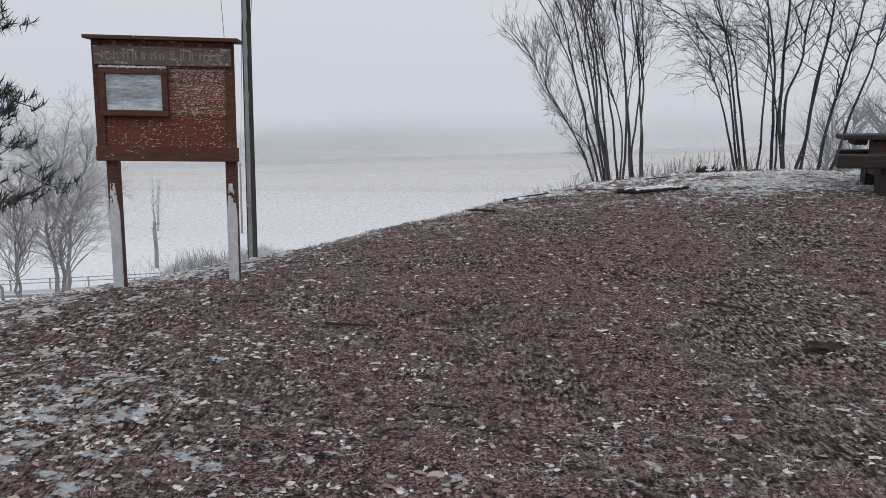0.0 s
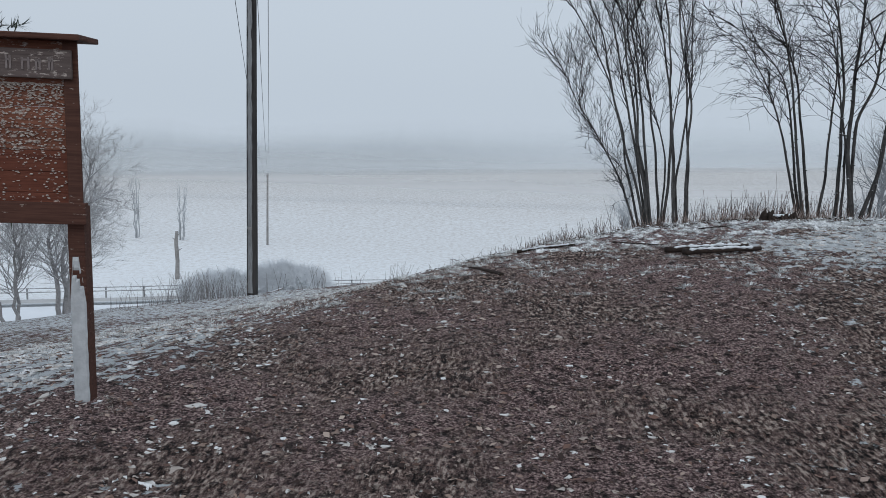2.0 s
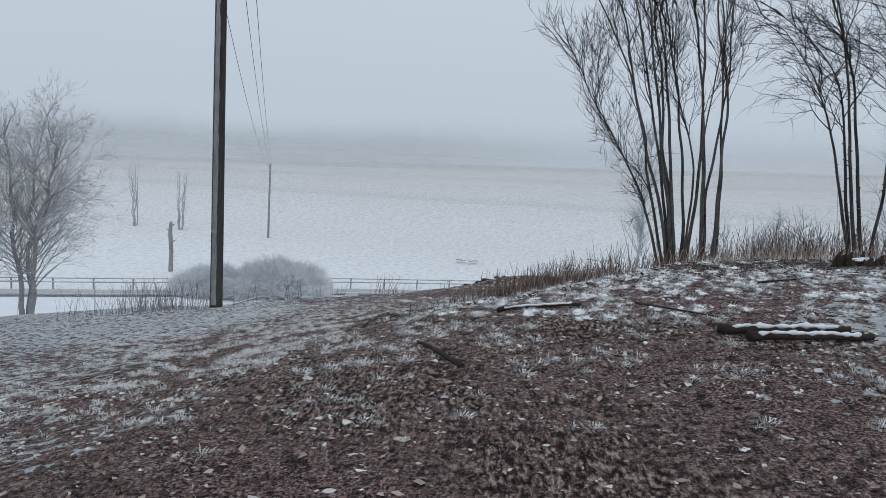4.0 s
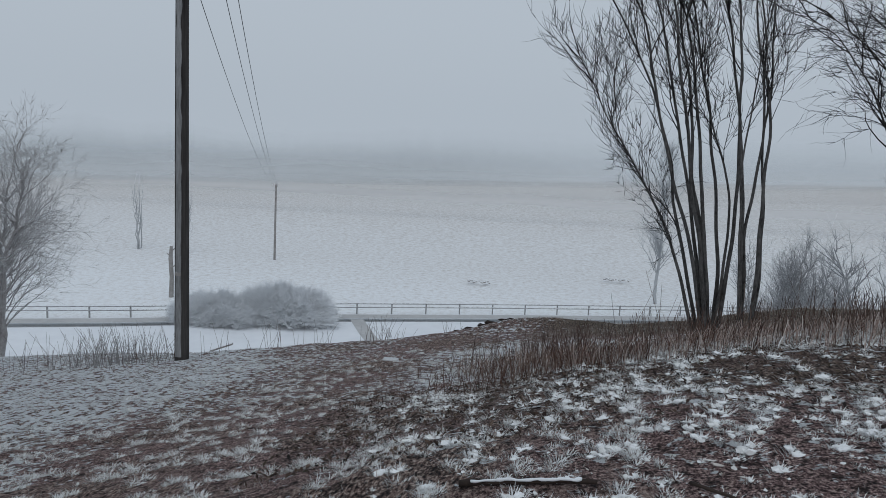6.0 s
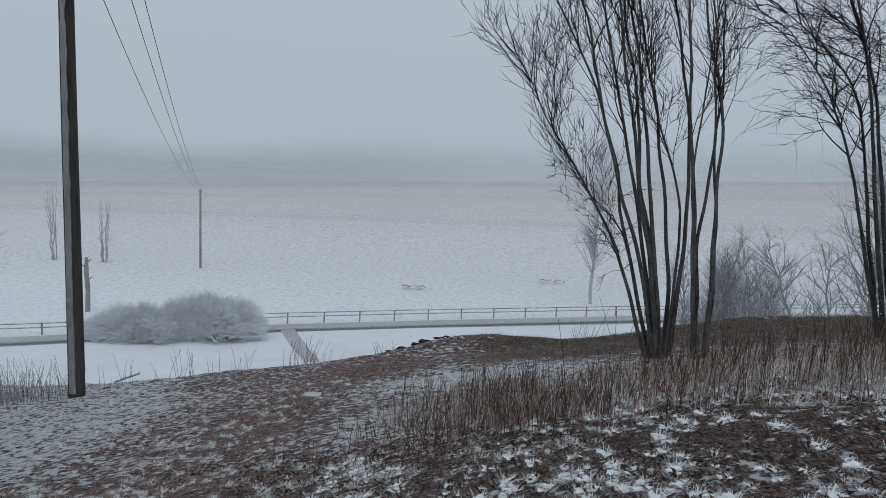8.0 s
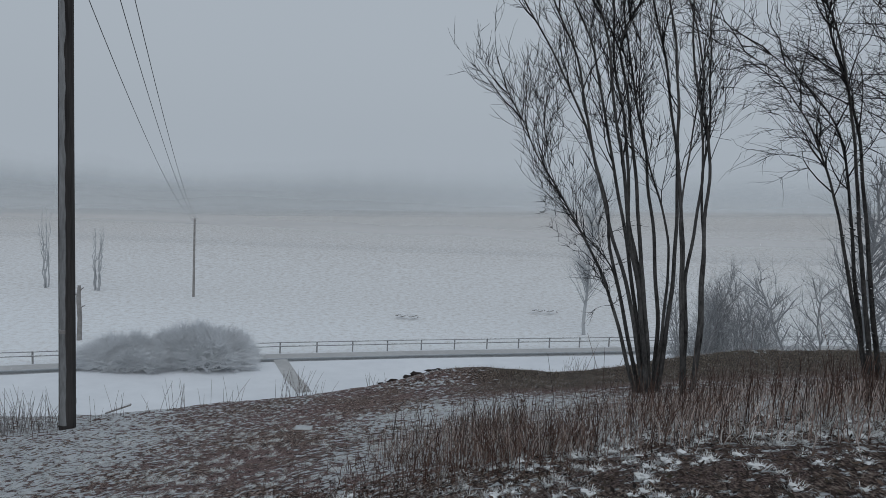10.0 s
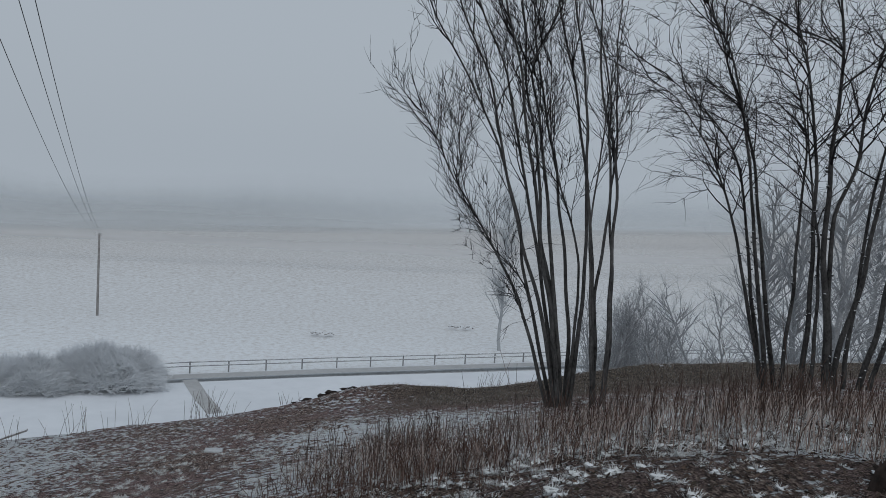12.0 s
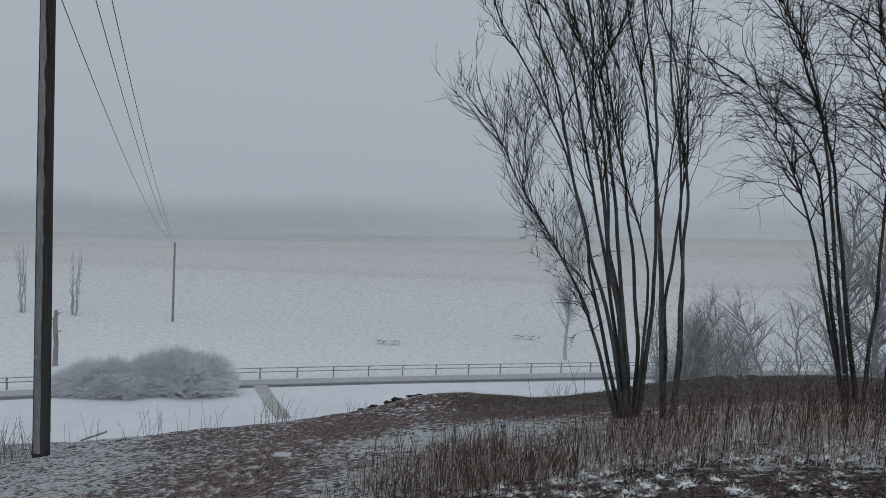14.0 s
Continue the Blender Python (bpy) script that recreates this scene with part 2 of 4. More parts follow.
FENCE_WOOD = rough_stuff("hazed_rimed_fence_wood", (0.22, 0.22, 0.225), (0.38, 0.385, 0.39), 6, 0.2)
BOARD_RED = plank_material("red_stained_board", (0.085, 0.026, 0.017), (0.235, 0.082, 0.050), 0.035)
BOARD_SNOWY = plank_material("red_board_with_blown_snow", (0.105, 0.038, 0.024), (0.30, 0.125, 0.080), 0.085)
BOARD_DARK = plank_material("dark_brown_trim", (0.052, 0.023, 0.017), (0.14, 0.064, 0.046), 0.01)
BOARD_SIGN = plank_material("dark_sign_plank", (0.085, 0.065, 0.06), (0.19, 0.15, 0.14), 0.08)
BOARD_LETTER = rough_stuff("faded_lettering", (0.19, 0.155, 0.15), (0.29, 0.25, 0.24), 40, 0)
CRUST = rough_stuff("grey_snow_crust", (0.40, 0.42, 0.44), (0.60, 0.62, 0.64), 30, 0, strength=0.6, distance=0.01)
SNOW = rough_stuff("packed_snow", (0.66, 0.70, 0.74), (0.82, 0.85, 0.88), 18, 0, strength=0.6, distance=0.02)
GLASS_RIME = rough_stuff("snowed_over_pane", (0.16, 0.21, 0.24), (0.66, 0.73, 0.77), 22, 0, rough=0.4, stretch=(0.6, 1, 2.6))
TABLE_WOOD = plank_material("wet_dark_table_wood", (0.016, 0.012, 0.012), (0.055, 0.042, 0.040), -0.02)
BLOCK_WOOD = plank_material("rotten_block_wood", (0.035, 0.022, 0.019), (0.12, 0.070, 0.058), -0.01)
DEAD_WOOD = rough_stuff("wet_dead_wood", (0.012, 0.009, 0.008), (0.058, 0.042, 0.035), 24, -0.10)
ROAD = rough_stuff("wet_grey_gravel", (0.38, 0.385, 0.39), (0.50, 0.505, 0.51), 3, 0)
ICE = rough_stuff("snow_on_ice", (0.70, 0.73, 0.77), (0.80, 0.83, 0.87), 0.8, 0, strength=0.15)
WIRE = rough_stuff("dark_wire", (0.06, 0.065, 0.07), (0.12, 0.125, 0.13), 5, 0)
PORCELAIN = rough_stuff("grey_porcelain", (0.4, 0.4, 0.4), (0.6, 0.6, 0.6), 20, 0, rough=0.3)
STALK = island_stuff("dry_stalks", [(0.026, 0.016, 0.014), (0.075, 0.046, 0.037), (0.13, 0.085, 0.068), (0.22, 0.18, 0.16), (0.04, 0.025, 0.021), (0.10, 0.058, 0.045)])
STRAW = island_stuff("straw_with_rime", [(0.12, 0.080, 0.062), (0.27, 0.21, 0.175), (0.44, 0.40, 0.37), (0.18, 0.13, 0.105), (0.62, 0.63, 0.63)])
RIME_GRASS = island_stuff("white_rimed_grass", [(0.40, 0.36, 0.32), (0.55, 0.55, 0.54), (0.74, 0.77, 0.79), (0.66, 0.68, 0.68), (0.80, 0.83, 0.85)])
LITTER = island_stuff("fallen_leaves_and_chips", [(0.02, 0.012, 0.011), (0.14, 0.085, 0.07), (0.27, 0.20, 0.165), (0.05, 0.03, 0.027), (0.44, 0.36, 0.31), (0.17, 0.10, 0.08), (0.03, 0.02, 0.018), (0.10, 0.06, 0.05)])
CRUMB = island_stuff("snow_crumbs", [(0.34, 0.29, 0.26), (0.56, 0.54, 0.52), (0.74, 0.75, 0.76), (0.44, 0.40, 0.37), (0.64, 0.64, 0.64)])


CUSHION = island_stuff("thick_white_rime", [(0.62, 0.63, 0.63), (0.78, 0.80, 0.82), (0.86, 0.88, 0.90), (0.70, 0.71, 0.70), (0.84, 0.86, 0.88)])
DARK_LEAF = island_stuff("wet_dark_leaves", [(0.012, 0.009, 0.008), (0.035, 0.022, 0.018), (0.07, 0.045, 0.035), (0.018, 0.013, 0.011), (0.13, 0.09, 0.07), (0.03, 0.026, 0.016)])
TAN_TUFT = island_stuff("tan_frosted_grass", [(0.20, 0.15, 0.115), (0.40, 0.33, 0.27), (0.58, 0.52, 0.46), (0.12, 0.085, 0.065), (0.66, 0.63, 0.60), (0.32, 0.25, 0.20)])
RIMED_SHOOT = island_stuff("grey_rimed_shoots", [(0.22, 0.21, 0.21), (0.36, 0.355, 0.36), (0.30, 0.29, 0.29)])
RIMED_STALK = island_stuff("tan_rimed_stems", [(0.42, 0.32, 0.28), (0.56, 0.48, 0.44), (0.66, 0.60, 0.57), (0.22, 0.14, 0.115), (0.48, 0.38, 0.34), (0.14, 0.09, 0.075)])


# ---------- mesh tools ----------
BALLS = {}


class Geo:
    """Vertices and faces gathered for one mesh."""

    def __init__(self):
        self.v, self.f = [], []

    def tube(self, pts, radii, sides=5, cap=True):
        pts = [Vector(p) for p in pts]
        start = len(self.v)
        ref = Vector((0.31, 0.95, 0.05))
        for i, p in enumerate(pts):
            d = (pts[min(i + 1, len(pts) - 1)] - pts[max(i - 1, 0)]).normalized()
            a = d.cross(ref)
            if a.length < 0.1:
                a = d.cross(Vector((1, 0, 0.2)))
            a.normalize()
            b = d.cross(a)
            for k in range(sides):
                u = 2 * math.pi * k / sides
                self.v.append(p + (a * math.cos(u) + b * math.sin(u)) * radii[i])
        for i in range(len(pts) - 1):
            for k in range(sides):
                q, w = start + i * sides + k, start + i * sides + (k + 1) % sides
                self.f.append((q, w, w + sides, q + sides))
        if cap:
            self.f.append(tuple(range(start + sides - 1, start - 1, -1)))
            self.f.append(tuple(range(len(self.v) - sides, len(self.v))))

    def quad(self, *corners):
        s = len(self.v)
        self.v += [Vector(c) for c in corners]
        self.f.append(tuple(range(s, s + len(corners))))

    def box(self, x0, y0, z0, x1, y1, z1, bevel=0.0, m=None):
        bm = bmesh.new()
        bmesh.ops.create_cube(bm, size=1)
        for v in bm.verts:
            v.co = Vector((x0 + (v.co.x + 0.5) * (x1 - x0), y0 + (v.co.y + 0.5) * (y1 - y0), z0 + (v.co.z + 0.5) * (z1 - z0)))
        if bevel:
            bmesh.ops.bevel(bm, geom=bm.edges[:], offset=bevel, segments=2, affect="EDGES", profile=0.6)
        self.take(bm, m)

    def take(self, bm, m=None):
        s = len(self.v)
        bm.verts.index_update()
        self.v += [(m @ v.co) if m else v.co.copy() for v in bm.verts]
        self.f += [tuple(s + v.index for v in f.verts) for f in bm.faces]
        bm.free()

    def lump(self, centre, size, rough=0.25, levels=1, seed=0.0):
        """A worn, uneven stone or clod."""
        if levels not in BALLS:
            bm = bmesh.new()
            bmesh.ops.create_icosphere(bm, subdivisions=levels, radius=1)
            bm.verts.index_update()
            BALLS[levels] = [v.co.copy() for v in bm.verts], [tuple(v.index for v in f.verts) for f in bm.faces]
            bm.free()
        verts, faces = BALLS[levels]
        s, shift, c = len(self.v), Vector((seed, seed * 0.37, -seed)), Vector(centre)
        for co in verts:
            k = 1 + rough * noise.noise(co * 1.7 + shift)
            self.v.append(Vector((co.x * size[0] * k, co.y * size[1] * k, co.z * size[2] * k)) + c)
        self.f += [tuple(s + i for i in f) for f in faces]

    def mesh(self, name, mat, smooth=False):
        me = bpy.data.meshes.new(name)
        me.from_pydata([tuple(v) for v in self.v], [], self.f)
        me.materials.append(mat)
        if smooth:
            me.shade_smooth()
        return me


def part(name, geo, mat, parent, label="", smooth=False):
    ob = new(name, geo.mesh(name, mat, smooth))
    ob.parent = parent
    return tagged(ob, label) if label else ob


def thing(name, at, label, category, group="", kind="", turn=0.0):
    ob = new(name)
    ob.matrix_basis = pose(*at, 0, 0, turn)
    return tagged(ob, label, category, group, kind)


def single(name, geo, mat, label, category, group="", kind="", at=None, smooth=False):
    ob = new(name, geo.mesh(name, mat, smooth))
    if at:
        ob.location = at
    return tagged(ob, label, category, group, kind)


# ---------- ground sheet ----------
def spread(lo, hi, fine, far_lo, far_hi):
    core = list(np.arange(lo, hi, fine))
    left, d, v = [], fine, lo
    while v > far_lo:
        d *= 1.16
        v -= d
        left.append(v)
    right, d, v = [], fine, core[-1]
    while v < far_hi:
        d *= 1.16
        v += d
        right.append(v)
    return np.array(left[::-1] + core + right)


def build_ground():
    xs, ys = spread(-8, 12, 0.10, -2500, 2500), spread(0, 27, 0.10, -1500, 3000)
    gx, gy = np.meshgrid(xs, ys)
    z = ground_z(gx, gy)
    near = 1 - step(gy, 26, 32)
    ruff = np.zeros_like(z)
    for a, s in ((0.05, 0.9), (0.022, 2.7), (0.014, 6.1)):
        ruff += a * np.array([[noise.noise((x * s, y * s, 3.1)) for x in xs] for y in ys])
    z = z + ruff * near * step(gx, -60, -20) * (1 - step(gx, 20, 60))
    nx, ny = len(xs), len(ys)
    me = bpy.data.meshes.new("ground")
    idx = np.arange(nx * ny).reshape(ny, nx)
    quads = np.stack([idx[:-1, :-1], idx[:-1, 1:], idx[1:, 1:], idx[1:, :-1]], -1).reshape(-1, 4)
    me.from_pydata(np.stack([gx, gy, z], -1).reshape(-1, 3).tolist(), [], quads.tolist())
    peat_and_shade = 0.9 * step(gx, 1.2, 3.2) * step(gy, 21.6, 22.8) * (1 - step(gy, 27, 29))
    # dark soil of the hollow, its shadows darkened in with the same colour
    peat_and_shade = np.maximum(peat_and_shade, 0.45 * step(gx, -0.2, 1.2) * step(gy, 12.0, 12.6) * (1 - step(gy, 14.2, 15.2)))
    for key, values in (("snow", snow_cover(gx, gy)), ("field", step(gy, 28, 36)), ("peat_and_shade", peat_and_shade)):
        at = me.attributes.new(key, "FLOAT", "POINT")
        at.data.foreach_set("value", values.reshape(-1).astype(np.float32))
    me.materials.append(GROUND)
    me.shade_smooth()
    return tagged(new("ground", me), "trampled brown hillside with patchy thin snow", "ground", kind="structure")


build_ground()


# ---------- trees ----------
def stem_path(base, bends, height, rng, wobble=0.05, steps=16):
    """A stem from its base through sideways shifts (height, dx, dy), going on straight above the last."""
    knots = [(0.0, 0.0, 0.0)] + list(bends)
    h = [k[0] for k in knots]
    (ha, xa, ya), (hb, xb, yb) = knots[-2], knots[-1]
    if height > hb:
        g = (height - hb) / (hb - ha)
        knots.append((height, xb + (xb - xa) * g * 0.5, yb + (yb - ya) * g * 0.5))
        h.append(height)
    zs = np.linspace(0, height, steps)
    px, py = np.interp(zs, h, [k[1] for k in knots]), np.interp(zs, h, [k[2] for k in knots])
    for _ in range(1 if steps > 20 else 2):
        px[1:-1], py[1:-1] = (px[:-2] + 2 * px[1:-1] + px[2:]) / 4, (py[:-2] + 2 * py[1:-1] + py[2:]) / 4
    a, b = rng.uniform(0, 50), rng.uniform(0, 50)
    out = []
    for i, zz in enumerate(zs):
        k = wobble * min(1, zz / 0.6)
        out.append(Vector((base[0] + px[i] + k * noise.noise((a, zz * 1.4, 0)), base[1] + py[i] + k * noise.noise((b, zz * 1.4, 7)), base[2] + zz)))
    return out


def sprout(geo, rng, start, heading, length, radius, depth, lift, droop=0.0, sides=3, crook=0.28, fork=(3, 6)):
    """A branch that curves upwards and splits into finer ones."""
    n = 5 if depth else 4
    pts, rad, p, d = [start], [radius], start.copy(), heading.normalized()
    for i in range(n):
        d = d + Vector((rng.uniform(-crook, crook), rng.uniform(-crook, crook), rng.uniform(-crook, crook) * 0.7 + lift - droop * i / n))
        d.normalize()
        p = p + d * (length / n)
        pts.append(p.copy())
        rad.append(radius * (1 - 0.72 * (i + 1) / n))
    geo.tube(pts, rad, sides, cap=False)
    if depth:
        for _ in range(rng.randint(*fork)):
            i = rng.randint(1, n)
            along = (pts[i] - pts[i - 1]).normalized()
            side = Vector((rng.gauss(0, 1), rng.gauss(0, 1), rng.gauss(0, 0.6)))
            side = (side - along * side.dot(along)).normalized()
            sprout(geo, rng, pts[i], along + side * rng.uniform(0.45, 0.95), length * rng.uniform(0.45, 0.7), max(rad[i] * 0.62, 0.0046), depth - 1, lift, droop, 3, crook, fork)


def clad_stem(geo, rng, path, low, count, length, spread_out, lift, droop, radius, depth=2, bias=None, crook=0.48):
    """Branches along the upper part of a stem."""
    n = len(path) - 1
    for _ in range(count):
        f = low + (1 - low) * rng.random() ** 0.9
        i = min(int(f * n), n - 1)
        p = path[i].lerp(path[i + 1], f * n - i)
        along = (path[i + 1] - path[i]).normalized()
        a = rng.uniform(0, 2 * math.pi)
        out = Vector((math.cos(a), math.sin(a), 0)) + (bias or Vector((0, 0, 0)))
        sprout(geo, rng, p, along + out * spread_out, length * rng.uniform(0.6, 1.2) * (1.15 - 0.5 * f), radius * rng.uniform(0.6, 1.1), depth, lift, droop, 3, crook)


def stemmed_tree(name, at, stems, label, seed, bark, low=0.3, count=9, length=1.3, spread_out=0.6, lift=0.12, droop=0.0, bias=None, wobble=0.025, knobs=0, group="bare trees on the brow", depth=2, extra=0, crook=0.48):
    rng = random.Random(seed)
    tree = thing(name, at, label, "tree", group)
    crown = Geo()
    for bx, by, bends, height, radius in stems:
        path = stem_path((bx, by, -0.12 + gz(at[0] + bx, at[1] + by) - at[2]), [(h + 0.12, dx, dy) for h, dx, dy in bends], height, rng, wobble, 40)
        g = Geo()
        n = len(path)
        g.tube(path, [radius * (1.18 if i == 0 else 1) * (1 - 0.86 * (i / (n - 1)) ** 0.85) for i in range(n)], 8, cap=False)
        for _ in range(knobs):
            i = rng.randint(1, n // 2)
            p = path[i].lerp(path[i - 1], rng.random())
            a = rng.uniform(0, 6.28)
            g.lump(p + Vector((math.cos(a), math.sin(a), 0)) * radius * 0.85, (radius * 0.5, radius * 0.5, radius * 0.38), 0.3, 1, rng.uniform(0, 9))
        part("trunk", g, bark, tree, smooth=True)
        clad_stem(crown, rng, path, low, count, length, spread_out, lift, droop, radius * 0.34, depth, bias, crook)
        if extra:  # the outermost stem carries low side twigs
            clad_stem(crown, rng, path[:26], 0.42, extra, 0.95, 0.9, 0.03, 0.05, radius * 0.28, 2, Vector((-0.9, 0, 0)))
            extra = 0
    part("crown", crown, TWIG, tree, "fine bare dark twigs")
    return tree


T1 = (4.64, 20.69)
stems = [
    (-0.18, 0.00, [(1.05, -0.39, -0.01), (1.96, -0.76, -0.02), (2.66, -1.18, -0.03), (2.94, -1.36, -0.03), (3.69, -1.87, -0.04), (4.16, -2.10, -0.04), (4.85, -2.54, -0.05)], 4.9, 0.037),
    (-0.12, 0.05, [(0.95, -0.28, 0.03), (1.60, -0.48, 0.04), (2.01, -0.61, 0.05), (2.32, -0.90, 0.06), (2.59, -1.20, 0.07), (2.97, -1.48, 0.08), (3.53, -1.70, 0.09)], 4.6, 0.022),
    (-0.09, 0.10, [(2.33, -0.73, -0.14), (2.65, -0.79, -0.16), (2.79, -0.77, -0.17), (4.15, -1.25, -0.25), (4.62, -1.49, -0.28), (5.61, -2.10, -0.34), (6.09, -2.44, -0.37)], 8.0, 0.036),
    (-0.09, -0.10, [(1.04, -0.25, -0.02), (2.04, -0.54, -0.05), (2.62, -0.79, -0.06), (3.32, -1.01, -0.08), (4.57, -1.35, -0.11), (5.00, -1.43, -0.12), (6.21, -2.04, -0.15)], 8.2, 0.040),
]
stems += [
    (-0.00, 0.12, [(1.04, -0.22, -0.04), (1.78, -0.40, -0.08), (2.34, -0.54, -0.10), (2.88, -0.66, -0.12), (3.77, -0.92, -0.16), (5.34, -1.31, -0.23), (6.33, -1.84, -0.27)], 8.4, 0.040),
    (-0.04, -0.14, [(1.77, -0.35, -0.09), (2.31, -0.51, -0.11), (2.85, -0.62, -0.14), (3.29, -0.67, -0.16), (4.16, -0.90, -0.20), (5.44, -1.16, -0.27), (6.26, -1.44, -0.31)], 8.6, 0.044),
    (0.04, 0.06, [(1.96, -0.36, -0.07), (2.78, -0.63, -0.10), (3.15, -0.62, -0.12), (4.39, -0.82, -0.17), (5.17, -1.08, -0.19), (5.86, -1.09, -0.22), (6.37, -1.22, -0.24)], 8.6, 0.042),
    (0.02, -0.06, [(3.75, -0.60, -0.07), (4.54, -0.79, -0.08), (4.72, -0.77, -0.09), (5.31, -0.99, -0.10), (5.66, -0.91, -0.10), (5.94, -0.70, -0.11), (6.38, -0.60, -0.12)], 8.4, 0.044),
]
stems += [
    (0.11, 0.14, [(1.23, -0.01, -0.02), (1.98, -0.15, -0.02), (2.63, -0.21, -0.03), (3.26, -0.38, -0.04), (3.98, -0.48, -0.05), (4.69, -0.71, -0.06), (5.90, -0.97, -0.07)], 8.0, 0.040),
    (0.08, -0.02, [(1.23, 0.05, 0.01), (1.79, 0.06, 0.01), (2.34, 0.04, 0.01), (3.02, -0.14, 0.01), (3.52, -0.37, 0.02), (3.95, -0.50, 0.02), (4.30, -0.57, 0.02)], 6.0, 0.032),
    (0.15, 0.03, [(1.32, 0.07, -0.01), (1.88, 0.08, -0.02), (2.72, 0.06, -0.03), (3.08, 0.04, -0.03), (3.81, -0.05, -0.04), (5.13, -0.32, -0.05), (6.40, -0.71, -0.06)], 8.4, 0.042),
]
stemmed_tree("bare_tree", (*T1, gz(*T1)), stems, "many-stemmed bare tree with dark upswept twigs", 11, BARK, low=0.40, count=16, length=1.25, spread_out=0.48, lift=0.10, bias=Vector((-0.25, 0, 0)), extra=10, crook=0.22)

T2 = (5.08, 20.35)
stems = [
    (-0.02, 0.00, [(0.63, -0.04, -0.00), (1.37, -0.13, -0.01), (2.27, -0.21, -0.02), (2.98, -0.32, -0.02), (4.29, -0.45, -0.03), (5.23, -0.59, -0.04), (6.22, -0.81, -0.05)], 8.0, 0.042),
    (0.06, 0.12, [(1.91, -0.19, -0.11), (3.28, -0.08, -0.19), (4.08, -0.18, -0.23), (4.25, -0.25, -0.24), (4.60, -0.21, -0.26), (5.54, -0.43, -0.32), (6.28, -0.77, -0.36)], 7.8, 0.036),
    (-0.02, -0.06, [(1.90, -0.21, 0.01), (2.79, -0.31, 0.02), (3.28, -0.26, 0.02), (4.03, -0.23, 0.02), (4.25, -0.20, 0.03), (5.07, -0.16, 0.03), (5.77, -0.03, 0.03)], 7.0, 0.026),
    (0.10, -0.10, [(1.36, 0.01, -0.01), (3.06, -0.09, -0.02), (3.32, -0.06, -0.03), (3.98, -0.12, -0.03), (4.40, -0.32, -0.03), (5.20, -0.49, -0.04), (6.20, -0.56, -0.05)], 7.8, 0.040),
]
stems += [
    (0.19, 0.08, [(1.36, 0.01, -0.01), (2.09, -0.04, -0.02), (3.53, -0.22, -0.03), (3.80, -0.14, -0.04), (4.59, -0.20, -0.04), (5.45, -0.29, -0.05), (6.31, -0.28, -0.06)], 7.6, 0.034),
]
stemmed_tree("bare_tree", (*T2, gz(*T2)), stems, "bare tree with wavy upright stems", 23, BARK, low=0.46, count=10, length=1.35, spread_out=0.42, lift=0.14, wobble=0.04, crook=0.24)

T3 = (8.25, 20.75)
stems = [
    (-0.11, 0.00, [(0.13, 0.00, 0.00), (2.61, -0.72, 0.02), (3.21, -0.94, 0.02), (4.02, -1.33, 0.02), (4.67, -1.84, 0.03), (4.92, -2.11, 0.03), (5.16, -2.90, 0.03)], 5.3, 0.044),
    (-0.00, 0.10, [(1.37, -0.34, 0.03), (2.91, -0.60, 0.07), (3.76, -0.80, 0.09), (4.03, -0.90, 0.10), (4.60, -1.40, 0.11), (5.13, -2.10, 0.13), (5.36, -2.60, 0.13)], 5.6, 0.046),
    (-0.04, -0.08, [(0.79, -0.17, -0.02), (1.56, -0.36, -0.04), (2.70, -0.56, -0.07), (3.63, -0.75, -0.09), (4.71, -1.02, -0.12), (5.68, -1.37, -0.14), (6.26, -1.82, -0.16)], 7.4, 0.046),
    (0.19, 0.06, [(0.38, -0.11, 0.00), (1.56, -0.36, 0.00), (3.65, -0.76, 0.00), (4.02, -0.85, 0.01), (4.83, -1.19, 0.01), (5.98, -1.67, 0.01), (6.31, -1.95, 0.01)], 7.2, 0.048),
]
stemmed_tree("bare_tree", (*T3, gz(*T3)), stems, "bare tree arching sideways with drooping twigs", 31, BARK_KNOBBY, low=0.52, count=18, length=1.7, spread_out=0.85, lift=0.02, droop=0.14, bias=Vector((-0.45, -0.1, 0)), knobs=12, crook=0.40)

T4 = (9.06, 20.35)
stems = [
    (-0.81, 0.00, [(0.51, 0.01, 0.03), (1.27, 0.07, 0.07), (1.75, 0.09, 0.10), (4.07, 0.13, 0.23), (4.52, 0.06, 0.25), (5.40, -0.25, 0.30), (5.95, -0.90, 0.33)], 6.6, 0.040),
    (-0.40, 0.10, [(0.58, 0.00, 0.00), (1.74, -0.00, 0.01), (2.69, -0.07, 0.02), (3.62, -0.10, 0.02), (4.53, -0.27, 0.03), (5.50, -0.51, 0.03), (5.93, -0.71, 0.03)], 7.8, 0.052),
    (-0.32, -0.05, [(0.88, 0.02, 0.05), (1.35, 0.02, 0.08), (1.83, -0.01, 0.10), (2.39, -0.03, 0.14), (2.85, -0.14, 0.16), (3.31, -0.22, 0.19), (3.85, -0.34, 0.22)], 6.0, 0.038),
    (-0.08, -0.12, [(1.16, -0.10, 0.03), (2.19, -0.29, 0.06), (3.85, -0.28, 0.10), (4.21, -0.30, 0.11), (5.20, -0.25, 0.13), (5.73, -0.27, 0.15), (6.25, -0.38, 0.16)], 8.2, 0.066),
]
